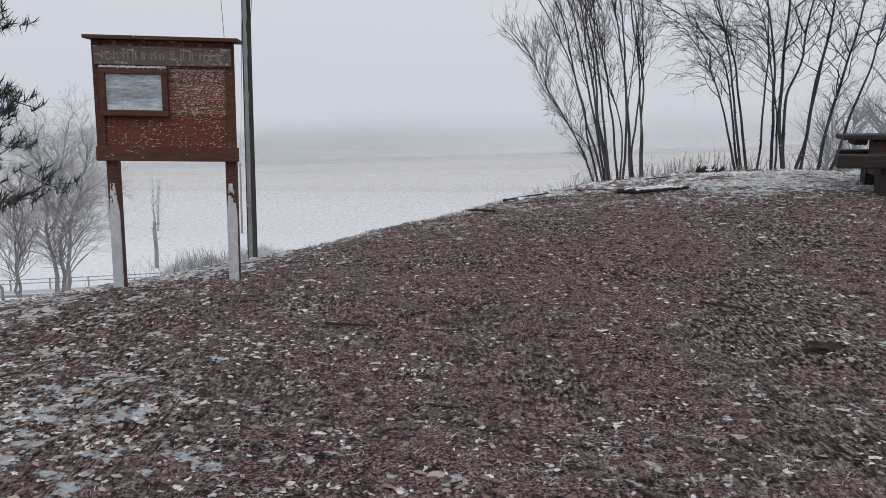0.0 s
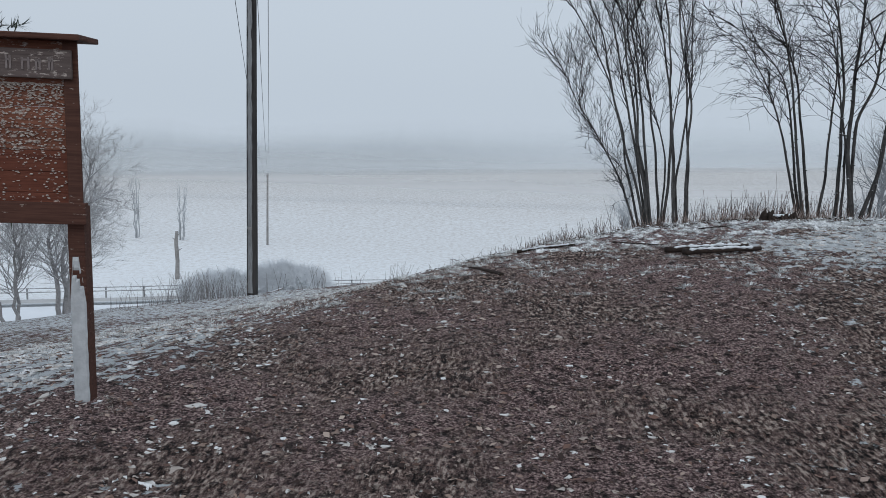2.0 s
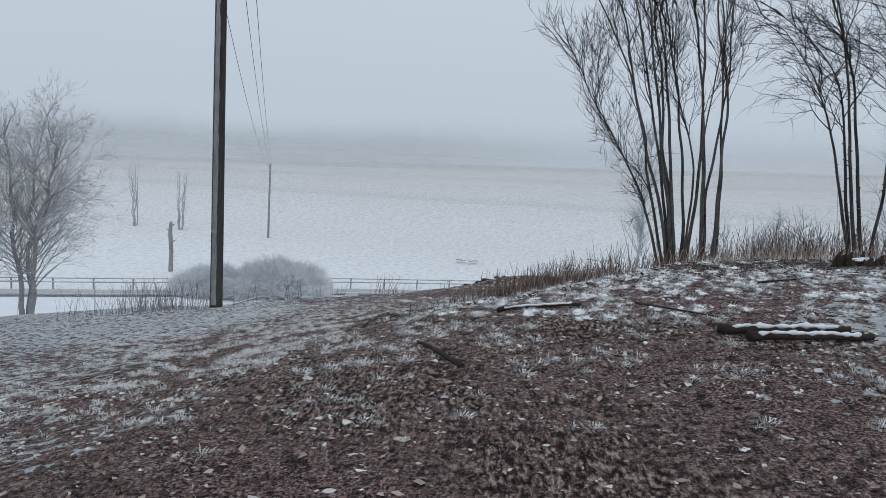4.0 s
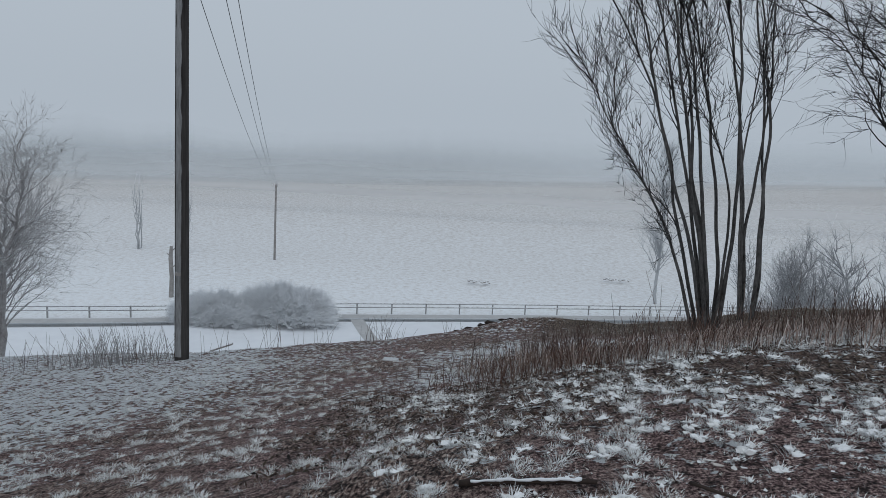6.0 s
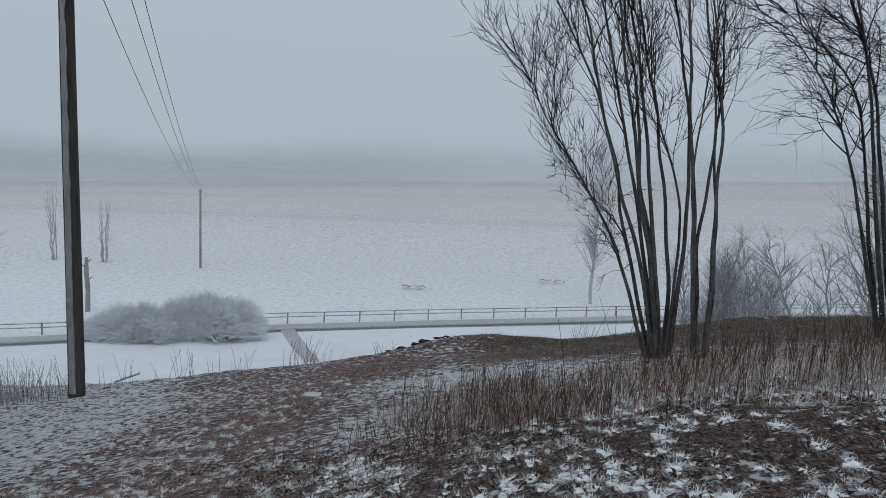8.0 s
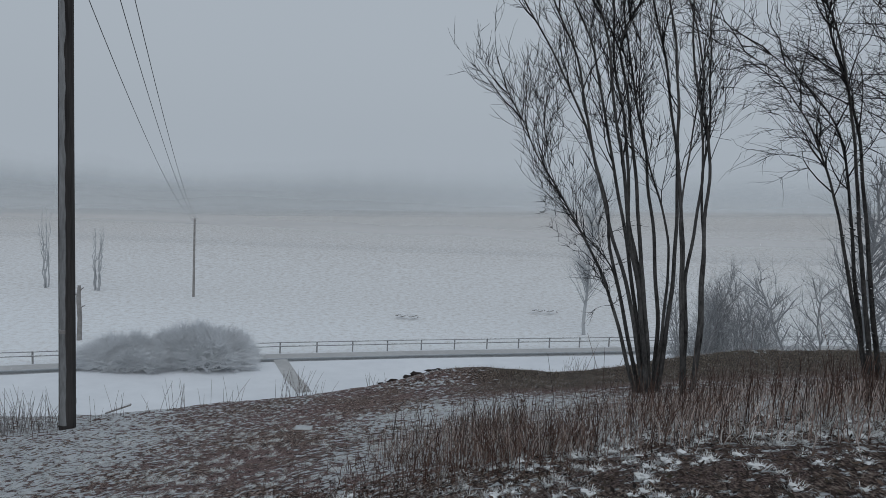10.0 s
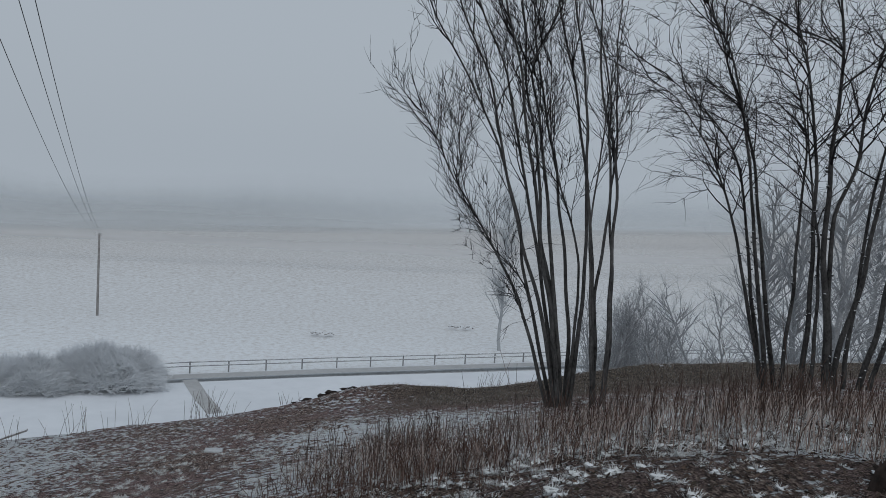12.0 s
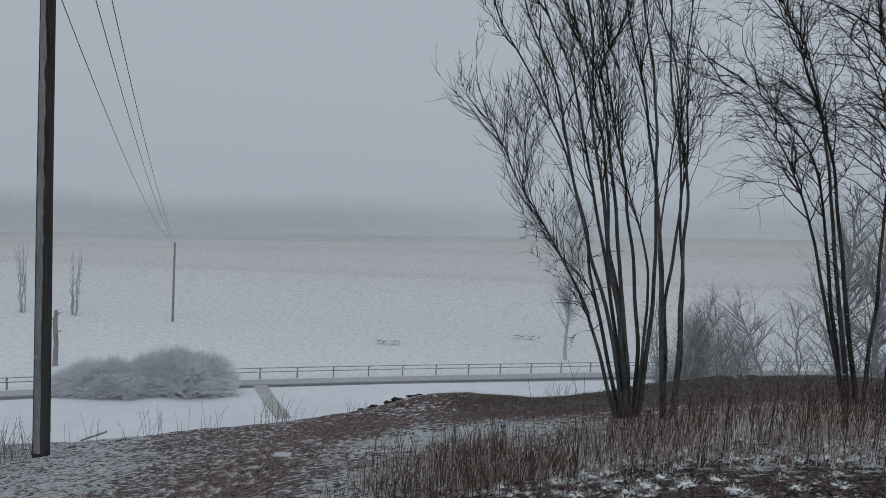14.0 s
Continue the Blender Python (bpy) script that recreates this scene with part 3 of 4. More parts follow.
stems += [
    (-0.01, -0.08, [(1.73, -0.19, 0.04), (2.57, -0.21, 0.06), (2.94, -0.20, 0.07), (3.80, 0.14, 0.09), (4.16, 0.15, 0.10), (5.08, 0.23, 0.12), (6.01, 0.51, 0.14)], 7.8, 0.054),
    (0.15, 0.06, [(0.78, 0.01, -0.03), (1.56, 0.22, -0.05), (1.95, 0.28, -0.07), (2.43, 0.30, -0.08), (3.29, 0.39, -0.11), (4.14, 0.51, -0.14), (5.07, 0.59, -0.17)], 7.6, 0.056),
    (0.40, 0.12, [(0.48, -0.01, 0.03), (1.37, 0.09, 0.08), (2.34, 0.17, 0.13), (3.30, 0.26, 0.19), (4.26, 0.44, 0.24), (4.73, 0.53, 0.27)], 7.4, 0.044),
]
stemmed_tree("bare_tree", (*T4, gz(*T4)), stems, "bare tree with a sheaf of dark knobbly stems", 37, BARK_KNOBBY, low=0.45, count=17, length=1.9, spread_out=0.85, lift=0.03, droop=0.10, knobs=14, bias=Vector((-0.2, 0, 0)), crook=0.42)

T5 = (9.87, 20.44)
stems = [
    (-0.19, 0.00, [(0.40, 0.08, -0.01), (0.80, 0.19, -0.03), (1.20, 0.25, -0.04), (1.59, 0.27, -0.05), (1.98, 0.30, -0.07), (2.85, 0.45, -0.10), (4.68, 0.83, -0.16)], 7.4, 0.058),
    (0.15, 0.20, [(0.60, 0.19, 0.03), (1.21, 0.43, 0.05), (2.02, 0.65, 0.09), (2.92, 0.91, 0.13), (3.82, 1.22, 0.17)], 7.2, 0.050),
]
stemmed_tree("bare_tree", (*T5, gz(*T5)), stems, "bare leaning tree with knobbly snow-dusted stems", 41, BARK_KNOBBY, low=0.40, count=22, length=1.9, spread_out=0.8, lift=0.03, droop=0.10, knobs=14, bias=Vector((0.1, 0, 0)), crook=0.42)


# ---------- notice board ----------
def notice_board():
    a = (-2.665, 6.20)
    turn = 7.0
    z0 = gz(*a)
    ob = thing("notice_board", (*a, z0), "red-brown wooden notice board on two snow-plastered posts", "notice board", turn=turn)
    for x in (0.0, 0.90):
        g = Geo()
        g.box(x - 0.042, -0.05, -0.3, x + 0.042, 0.05, 1.12, 0.006)
        p = part("post", g, BOARD_DARK, ob)
        g = Geo()
        rng = random.Random(int(x * 10) + 3)
        rows, cols, top = 46, 9, 0.86
        for i in range(rows + 1):
            z = top * i / rows
            fade = max(0.0, (z - 0.62) / 0.24)
            lo_x, hi_x = -0.0405 + 0.02 * fade, 0.0405 - 0.03 * fade - 0.006 * abs(noise.noise((x, z * 9, 2)))
            for j in range(cols):
                px = lo_x + (hi_x - lo_x) * j / (cols - 1)
                d = -0.001 if j in (0, cols - 1) or i == rows else 0.006 + 0.004 * noise.noise((px * 30, z * 14, x))
                if fade > 0.3 and noise.noise((px * 40, z * 30, 7 + x)) > 0.15:
                    d = -0.004
                g.v.append(Vector((x + px, -0.052 - d, z)))
            if i:
                for j in range(cols - 1):
                    q = (i - 1) * cols + j
                    g.f.append((q, q + 1, q + cols + 1, q + cols))
        part("snow_crust", g, CRUST, p, "wind-packed snow on the post's face")
    lo, hi = 1.085, 1.945
    left, right = -0.088, 0.957
    n = 8
    h = (hi - lo) / n
    for i in range(n):
        g = Geo()
        g.box(left + 0.012, -0.075 + 0.003 * (i % 2), lo + i * h + 0.0004, right - 0.012, -0.05, lo + (i + 1) * h - 0.0004, 0.004)
        part("plank", g, BOARD_SNOWY if i >= 3 else BOARD_RED, ob)
    for x in (left, right - 0.07):
        g = Geo()
        g.box(x, -0.092, lo + 0.02, x + 0.07, -0.0765, hi, 0.004)
        part("side_trim", g, BOARD_DARK, ob)
    g = Geo()
    g.box(left - 0.012, -0.096, lo - 0.05, right + 0.012, -0.05, lo + 0.06, 0.005)
    part("bottom_rail", g, BOARD_DARK, ob)
    g = Geo()
    g.box(left - 0.04, -0.17, hi, right + 0.04, 0.10, hi + 0.028, 0.006)
    part("cap", g, BOARD_DARK, ob)
    g = Geo()
    g.box(left + 0.02, -0.118, hi - 0.185, right - 0.02, -0.0975, hi - 0.045, 0.005)
    sign = part("sign_plank", g, BOARD_SIGN, ob, "dark plank with faint lettering under rime")
    g = Geo()
    rng = random.Random(5)
    x = left + 0.08
    while x < right - 0.10:
        w = rng.uniform(0.02, 0.045)
        for k in (0, 1):
            g.box(x + k * w * 0.7, -0.122, hi - 0.145, x + k * w * 0.7 + 0.010, -0.117, hi - 0.095 + rng.uniform(0, 0.02))
        g.box(x, -0.122, hi - 0.105, x + w, -0.117, hi - 0.095)
        x += w + rng.uniform(0.018, 0.05)
    tagged(part("lettering", g, BOARD_LETTER, sign, "unreadable pale bars"), kind="stuff")
    fx0, fx1, fz0, fz1 = left + 0.05, left + 0.55, hi - 0.565, hi - 0.205
    for b in ((fx0, fz0, fx1, fz0 + 0.045), (fx0, fz1 - 0.045, fx1, fz1), (fx0, fz0 + 0.0455, fx0 + 0.045, fz1 - 0.0455), (fx1 - 0.045, fz0 + 0.0455, fx1, fz1 - 0.0455)):
        g = Geo()
        g.box(b[0], -0.135, b[1], b[2], -0.0770, b[3], 0.005)
        part("case_frame", g, BOARD_DARK, ob)
    g = Geo()
    g.box(fx0 + 0.046, -0.112, fz0 + 0.046, fx1 - 0.046, -0.0775, fz1 - 0.046)
    part("pane", g, GLASS_RIME, ob, "glass pane plastered with thin snow")
    g = Geo()
    for i in range(26):
        g.lump((fx0 + 0.02 + i * (fx1 - fx0 - 0.04) / 25, -0.112, fz1 - 0.002), (0.022, 0.026, 0.016 + rng.uniform(0, 0.006)), 0.3, 1, i)
    for i in range(40):
        g.lump((rng.uniform(fx0 + 0.05, fx1 - 0.05), -0.115, fz0 + 0.046), (0.016, 0.014, 0.012), 0.3, 1, i)
    tagged(part("snow_ledge", g, CRUST, ob, "snow lying on the case"), kind="stuff")
    g = Geo()
    for i in range(1100):
        z = hi - 0.21 - 0.62 * rng.random() ** 1.9
        x = rng.uniform(fx1 + 0.01, right - 0.08) if z > fz0 - 0.03 else rng.uniform(left + 0.08, right - 0.08)
        s = rng.uniform(0.002, 0.0058)
        g.lump((x, -0.076, z), (s * 1.5, 0.006, s * 0.8), 0.4, 1, i * 0.31)
    tagged(part("blown_snow", g, BLOWN, ob, "clots of blown snow stuck to the planks"), kind="stuff")


notice_board()


# ---------- power line ----------
def wooden_pole(at, height, radius, label, far=False):
    ob = thing("utility_pole", at, label, "utility pole", "poles of the power line")
    g = Geo()
    k = 14
    pts = [(0.02 * math.sin(i * 0.7) * radius, 0, -0.4 + (height + 0.4) * i / k) for i in range(k + 1)]
    g.tube(pts, [radius * (1 - 0.22 * i / k) for i in range(k + 1)], 9 if far else 18)
    # the far shaft's paler wood stands in for haze
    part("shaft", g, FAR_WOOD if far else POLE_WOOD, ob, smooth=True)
    if not far:
        g = Geo()
        n, cols = 90, 9
        for i in range(n + 1):
            z = 0.1 + i * (height - 0.3) / n
            r = radius * (1 - 0.22 * (z + 0.4) / (height + 0.4)) * 1.012 + 0.004
            wid, mid = 0.52 + 0.20 * noise.noise((0, z * 3.1, 4)), -1.75 + 0.12 * noise.noise((5, z * 1.3, 4))
            for j in range(cols):
                u = mid + (j / (cols - 1) - 0.5) * 2 * wid
                k = r if 0 < j < cols - 1 else r - 0.012
                g.v.append(Vector((k * math.cos(u), k * math.sin(u), z)))
            if i:
                for j in range(cols - 1):
                    q = (i - 1) * cols + j
                    g.f.append((q, q + 1, q + cols + 1, q + cols))
        part("rime_streak", g, POLE_RIME, ob, "pale rime on the weather side")
        g = Geo()
        r = radius * 0.985
        for j in range(10):
            u = -2.3 + j * 0.1
            g.box(-0.012, -0.004, -0.035, 0.012, 0.008, 0.035, 0.002, Matrix.Translation((r * math.cos(u), r * math.sin(u), 1.88)) @ pose(0, 0, 0, 0, 0, math.degrees(u) + 90))
        part("marker_band", g, FAR_WOOD, ob, "pale marker plate")
    return ob


PA, PB = (-5.58, 22.78), (-19.7, 77.4)
PA_TOP, PB_TOP = 11.0, 7.1
near_pole = wooden_pole((*PA, gz(*PA)), PA_TOP, 0.150, "tall weathered wooden pole with a rimed side")
far_pole = wooden_pole((*PB, gz(*PB)), PB_TOP, 0.11, "distant slim grey utility pole in the snow field", True)
across = Vector((PB[1] - PA[1], -(PB[0] - PA[0]), 0)).normalized()
for pole_ob, top in ((near_pole, PA_TOP), (far_pole, PB_TOP)):
    g = Geo()
    k = 1.0 if pole_ob is near_pole else 0.35
    g.tube([across * -0.95 * k + Vector((0, 0, top - 0.15)), across * 0.55 * k + Vector((0, 0, top - 0.15))], [0.05 * k, 0.05 * k], 6)
    arm = part("crossarm", g, FAR_WOOD, pole_ob)
    for s in (-0.85, 0.0, 0.40):
        g = Geo()
        c = across * s * k
        g.tube([c + Vector((0, 0, top - 0.12)), c + Vector((0, 0, top - 0.04)), c + Vector((0, 0, top + 0.02))], [0.03, 0.045, 0.02], 8)
        part("insulator", g, PORCELAIN, arm)
for s in (-0.85, 0.0, 0.40):
    a = Vector((*PA, gz(*PA) + PA_TOP + 0.02)) + across * s
    b = Vector((*PB, gz(*PB) + PB_TOP + 0.02)) + across * s * 0.35
    g = Geo()
    pts = [a.lerp(b, i / 30) - Vector((0, 0, 1.1 * 4 * (i / 30) * (1 - i / 30))) for i in range(31)]
    g.tube(pts, [0.013 - 0.006 * i / 30 for i in range(31)], 5)
    single("power_line", g, WIRE, "thin dark overhead wire between two poles", "cable", "wires of the power line")


# ---------- picnic table ----------
def slab(geo, x0, x1, outline):
    """A block of even width x0..x1 whose side has the given (y, z) outline."""
    k, n = len(geo.v), len(outline)
    geo.v += [Vector((x, y, z)) for x in (x0, x1) for y, z in outline]
    geo.f += [tuple(range(k + n - 1, k - 1, -1)), tuple(range(k + n, k + 2 * n))]
    geo.f += [(k + i, k + (i + 1) % n, k + n + (i + 1) % n, k + n + i) for i in range(n)]


def picnic_table():
    at = (4.83, 8.87, 0.63)
    ob = thing("picnic_table", at, "heavy dark wet wooden picnic table with thick plank benches", "picnic table")
    ob.matrix_basis = pose(*at, 0, -2.2, -20)
    for i in range(3):
        g = Geo()
        y = -0.33 + i * 0.222
        g.box(-0.36, y, 0.600, 2.0, y + 0.214, 0.655, 0.012)
        part("tabletop_plank", g, TABLE_WOOD, ob)
    for x in (-0.17, 0.76, 1.6):
        g = Geo()
        slab(g, x - 0.06, x + 0.06, [(-0.30, 0.599), (-0.24, 0.545), (0.24, 0.545), (0.30, 0.599)])
        part("batten", g, TABLE_WOOD, ob)
    for y, x in ((-0.585, -0.45), (0.52, -0.30)):
        g = Geo()
        g.box(x, y - 0.14, 0.315, x + 2.5, y + 0.14, 0.458, 0.018)
        part("bench_seat", g, TABLE_WOOD, ob)
    for x in (0.0, 1.28):
        g = Geo()
        g.box(x - 0.02, -0.22, 0.20, x + 0.26, 0.22, 0.5985, 0.02)
        part("pedestal", g, BLOCK_WOOD, ob)
        for side in (-1, 1):
            g = Geo()
            outline = [(side * 0.64, -0.14), (side * 0.64, 0.3145), (side * 0.225, 0.3145), (side * 0.40, -0.14)]
            slab(g, x - 0.02, x + 0.235, outline if side > 0 else outline[::-1])
            part("foot_block", g, TABLE_WOOD, ob)


picnic_table()


# ---------- fallen wood and stump ----------
def fallen_stick(points, radius, label, seed, snow=0.0, name="fallen_branch"):
    rng = random.Random(seed)
    a, b = Vector((*points[0], gz(*points[0]))), Vector((*points[1], gz(*points[1])))
    ob = thing(name, (*a.xy, a.z), label, "branch" if name == "fallen_branch" else "log")
    n = 12
    pts = []
    for i in range(n + 1):
        p = a.lerp(b, i / n)
        p.x += rng.uniform(-0.3, 0.3) * radius
        p.y += rng.uniform(-0.5, 0.5) * radius
        p.z = gz(p.x, p.y) + radius * 0.75 + 0.012
        pts.append(p - a)
    g = Geo()
    g.tube(pts, [radius * (1 - 0.45 * i / n) * rng.uniform(0.88, 1.1) for i in range(n + 1)], 8)
    part("wood", g, DEAD_WOOD, ob, smooth=True)
    if snow > 0.6:
        g = Geo()
        line = [p + Vector((0, -0.012, radius * (0.70 + 0.14 * noise.noise((i * 0.9, seed, 0))))) for i, p in enumerate(pts)]
        line = [line[i].lerp(line[i + 1], k / 3) for i in range(1, n - 1) for k in range(3)]
        g.tube(line, [max(0.006, radius * (0.36 + 0.42 * noise.noise((i * 0.55, seed, 3)) - (0.3 if i in (0, len(line) - 1) else 0))) for i in range(len(line))], 8)
        for v in g.v:
            v += Vector((0.0, 0.5 * radius * noise.noise(v * 14), 0.35 * radius * noise.noise(v * 22)))
        part("snow_cap", g, SNOW, ob, "strip of snow along the top", smooth=True)


fallen_stick(((2.16, 9.80), (2.90, 9.68)), 0.034, "rotten dark log capped with snow", 1, 1.0, "fallen_log")
fallen_stick(((2.28, 9.64), (2.96, 9.52)), 0.032, "second dark log capped with snow", 2, 1.0, "fallen_log")
fallen_stick(((0.58, 9.30), (0.28, 9.90)), 0.019, "short wet dark branch on the ground", 3, 0.05)
fallen_stick(((1.82, 10.70), (2.27, 10.14)), 0.009, "thin dark branch on the grass", 4, 0.1)
fallen_stick(((0.80, 10.86), (1.42, 10.74)), 0.020, "low log nearly buried under snow", 5, 1.3, "fallen_log")
fallen_stick(((1.72, 5.32), (1.98, 5.12)), 0.011, "thin dark twig on leaf litter", 6)
fallen_stick(((1.2, 3.35), (1.45, 3.05)), 0.009, "thin pale twig on leaf litter", 7, 0.1)
fallen_stick(((-0.85, 5.05), (-0.5, 4.98)), 0.010, "thin pale twig on bare soil", 8, 0.5)
fallen_stick(((2.9, 11.3), (3.5, 11.5)), 0.010, "dark branch beside the old stump", 9, 0.3)
fallen_stick(((0.65, 2.95), (0.85, 2.72)), 0.009, "thin pale twig on leaf litter", 10)
fallen_stick(((-0.62, 3.62), (-0.58, 3.42)), 0.011, "short dark twig among snow crumbs", 12)
fallen_stick(((-0.18, 2.62), (0.02, 2.78)), 0.010, "thin dark twig on leaf litter", 14)


def tree_stump():
    at = (4.3, 12.65)
    ob = thing("tree_stump", (*at, gz(*at)), "low rotten splintered stump with clots of snow", "stump")
    rng = random.Random(8)
    g = Geo()
    for i in range(30):
        u = i * 0.209 + rng.uniform(-0.1, 0.1)
        r, h = 0.15 + rng.uniform(-0.06, 0.03), 0.04 + 0.13 * rng.random() ** 1.8
        lean = rng.uniform(-0.04, 0.05)
        c, d = 1.3 * math.cos(u), 0.8 * math.sin(u)
        g.tube([(r * 1.2 * c, r * 1.2 * d, -0.08), (r * c, r * d, h * 0.6), ((r + lean) * c, (r + lean) * d, h)], [0.040, rng.uniform(0.022, 0.034), rng.uniform(0.004, 0.016)], 5)
    g.lump((0, 0, 0.0), (0.17, 0.11, 0.055), 1.0, 3, 2)
    part("wood", g, DEAD_WOOD, ob)
    g = Geo()
    for i in range(8):
        g.lump((rng.uniform(-0.16, 0.2), rng.uniform(-0.10, 0.10), 0.055 + rng.uniform(0, 0.03)), (0.045, 0.035, 0.014), 0.9, 2, i)
    part("snow_cap", g, SNOW, ob, "clots of snow")


tree_stump()


# ---------- valley: pond, road, fence, bush, trees ----------
def strip(name, line, width, z, mat, label, category, rng):
    g = Geo()
    for (ax, ay), (bx, by) in zip(line, line[1:]):
        d = Vector((bx - ax, by - ay, 0)).normalized()
        s = Vector((-d.y, d.x, 0)) * width / 2
        a, b = Vector((ax, ay, z)), Vector((bx, by, z))
        g.quad(a - s, b - s, b + s, a + s)
    single(name, g, mat, label, category, kind="structure")


FENCE = [(-60, 42.0), (-22.5, 54.0), (-9.1, 59.1), (0.5, 61.9), (15.9, 66.0), (60, 76.0)]
vz = VALLEY + 0.29


def along_fence(t):
    lengths = [(Vector(b) - Vector(a)).length for a, b in zip(FENCE, FENCE[1:])]
    for (a, b), k in zip(zip(FENCE, FENCE[1:]), lengths):
        if t <= k:
            return Vector(a).lerp(Vector(b), t / k)
        t -= k
    return Vector(FENCE[-1])


strip("road", [(x, y - 1.6) for x, y in FENCE], 1.0, vz + 0.03, ROAD, "narrow wet gravel road beside the fence", "road", None)
g = Geo()
g.quad((-42, 40.0, vz + 0.012), (30, 40.0, vz + 0.012), (30, 66.5, vz + 0.012), (15.6, 62.6, vz + 0.012), (0.5, 58.9, vz + 0.012), (-8.8, 56.2, vz + 0.012), (-22.2, 51.0, vz + 0.012), (-42, 44.5, vz + 0.012))
single("frozen_pond", g, ICE, "flat frozen pond under even white snow", "pond", kind="structure")
strip("path", [(-8.0, 57.0), (-6.8, 53.8), (-5.4, 50.5)], 0.9, vz + 0.02, ROAD, "short bare track down to the road", "path", None)


def fence():
    ob = thing("fence", (FENCE[1][0], FENCE[1][1], vz), "low two-rail grey wooden fence along the road", "fence")
    o = Vector((FENCE[1][0], FENCE[1][1], vz))
    prev = None
    for i in range(60):
        p = along_fence(0.5 + i * 2.45)
        p = Vector((p.x, p.y, vz)) - o
        g = Geo()
        g.box(p.x - 0.045, p.y - 0.045, -0.2, p.x + 0.045, p.y + 0.045, 0.60, 0.012)
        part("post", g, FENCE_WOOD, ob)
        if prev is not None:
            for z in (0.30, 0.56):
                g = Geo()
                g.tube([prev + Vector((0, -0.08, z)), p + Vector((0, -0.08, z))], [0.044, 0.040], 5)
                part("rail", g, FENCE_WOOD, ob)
        prev = p


fence()


def rimed_bush():
    rng = random.Random(77)
    ob = thing("rimed_bush", (-13.2, 54.6, vz), "broad rounded willow bush white with rime", "bush")
    for cx, cy, rx, ry, rz, n in ((-3.2, -0.7, 3.3, 2.0, 2.05, 3300), (0.9, 0.5, 3.6, 2.2, 2.7, 4000)):
        g = Geo()
        for i in range(n):
            u, k = rng.uniform(0, 2 * math.pi), rng.random() ** 0.5
            dome = 0.95 + 0.30 * noise.noise((math.cos(u) * k * 2.6, math.sin(u) * k * 2.6, cx))
            e = Vector((math.cos(u) * k * rx * dome, math.sin(u) * k * ry * dome, rz * math.sqrt(max(0, 1 - k * k)) * rng.uniform(0.45, 1.0) * dome))
            base = Vector((cx + e.x * 0.35, cy + e.y * 0.35, e.z * 0.15))
            tip = Vector((cx, cy, 0)) + e
            d = tip - base
            a = base + d * 0.45
            for _ in range(6):
                q = tip + Vector((rng.gauss(0, 0.17), rng.gauss(0, 0.17), rng.gauss(0.0, 0.16)))
                g.tube([a.lerp(tip, 0.3), a.lerp(tip, 0.75) + Vector((rng.gauss(0, .1), rng.gauss(0, .1), 0)), q], [0.007, 0.010, 0.005], 3, cap=False)
        part("crown", g, RIMED_BUSH, ob)
    return ob


rimed_bush()


def rimed_tree(at, height, stems, spread_out, seed, mat, label, tilts=(0.1, 0.32), thick=0.10, lean=0.0, count=16, length=None, lift=0.05, name="rimed_tree", depth=2, low=0.2, droop=0.0, crook=0.28):
    rng = random.Random(seed)
    ob = thing(name, at, label, "tree", "rimed trees in the valley")
    crown = Geo()
    for s in range(stems):
        u = rng.uniform(0, 6.28)
        tilt = 0.0 if stems == 1 else rng.uniform(*tilts)
        bends = [(height * 0.5, math.cos(u) * tilt * height * 0.4 + lean * 0.4, math.sin(u) * tilt * height * 0.4), (height * 0.8, math.cos(u) * tilt * height * 0.8 + lean, math.sin(u) * tilt * height * 0.8)]
        path = stem_path((math.cos(u) * 0.2, math.sin(u) * 0.2, -0.3), bends, height * rng.uniform(0.8, 1.0), rng, 0.25, 12)
        g = Geo()
        r = thick if stems == 1 else thick * 0.6
        g.tube(path, [r * (1 - 0.85 * i / 11) for i in range(12)], 6, cap=False)
        part("trunk", g, mat, ob)
        n = len(path) - 1
        for _ in range(count):
            f = low + (1 - low) * rng.random()
            i = min(int(f * n), n - 1)
            a = rng.uniform(0, 6.28)
            along = (path[i + 1] - path[i]).normalized()
            L = (length or height * 0.3) * rng.uniform(0.6, 1.15) * (1.25 - 0.8 * f)
            sprout(crown, rng, path[i].lerp(path[i + 1], f * n - i), along + Vector((math.cos(a), math.sin(a), 0)) * spread_out, L, r * 0.30, depth, lift, droop, 3, crook)
    part("crown", crown, mat, ob)
    return ob


def ground_at(x, y):
    return (x, y, gz(x, y))


rimed_tree(ground_at(14.0, 69.8), 13.0, 1, 0.75, 1, RIMED_HAZED, "pale upright birch beyond the fence", thick=0.15, count=60, length=3.0, lift=0.12)
rimed_tree(ground_at(-28.6, 78.0), 6.6, 7, 0.4, 2, RIMED_HAZED, "pale clump of thin trees in the field", (0.0, 0.10), thick=0.11, count=4, length=1.2, lift=0.10, depth=1)
rimed_tree(ground_at(-33.2, 78.3), 7.5, 6, 0.35, 3, RIMED_HAZED, "pale clump of thin trees in the field", (0.0, 0.10), thick=0.11, count=4, length=1.2, lift=0.10, depth=1)
for i, (a, d, h, s, ln) in enumerate(((19.6, 44, 8.6, 5, 0), (21.4, 46, 7.4, 6, 0), (23.4, 44, 7.6, 7, 0))):
    rimed_tree(ground_at(0.95 + d * math.sin(radians(a)), 8.7 + d * math.cos(radians(a))), h, s, 0.7, 20 + i, RIMED_GREY, "rimed scrub tree below the brow, greyed for haze", thick=0.16, count=34, length=2.3, lift=0.10)
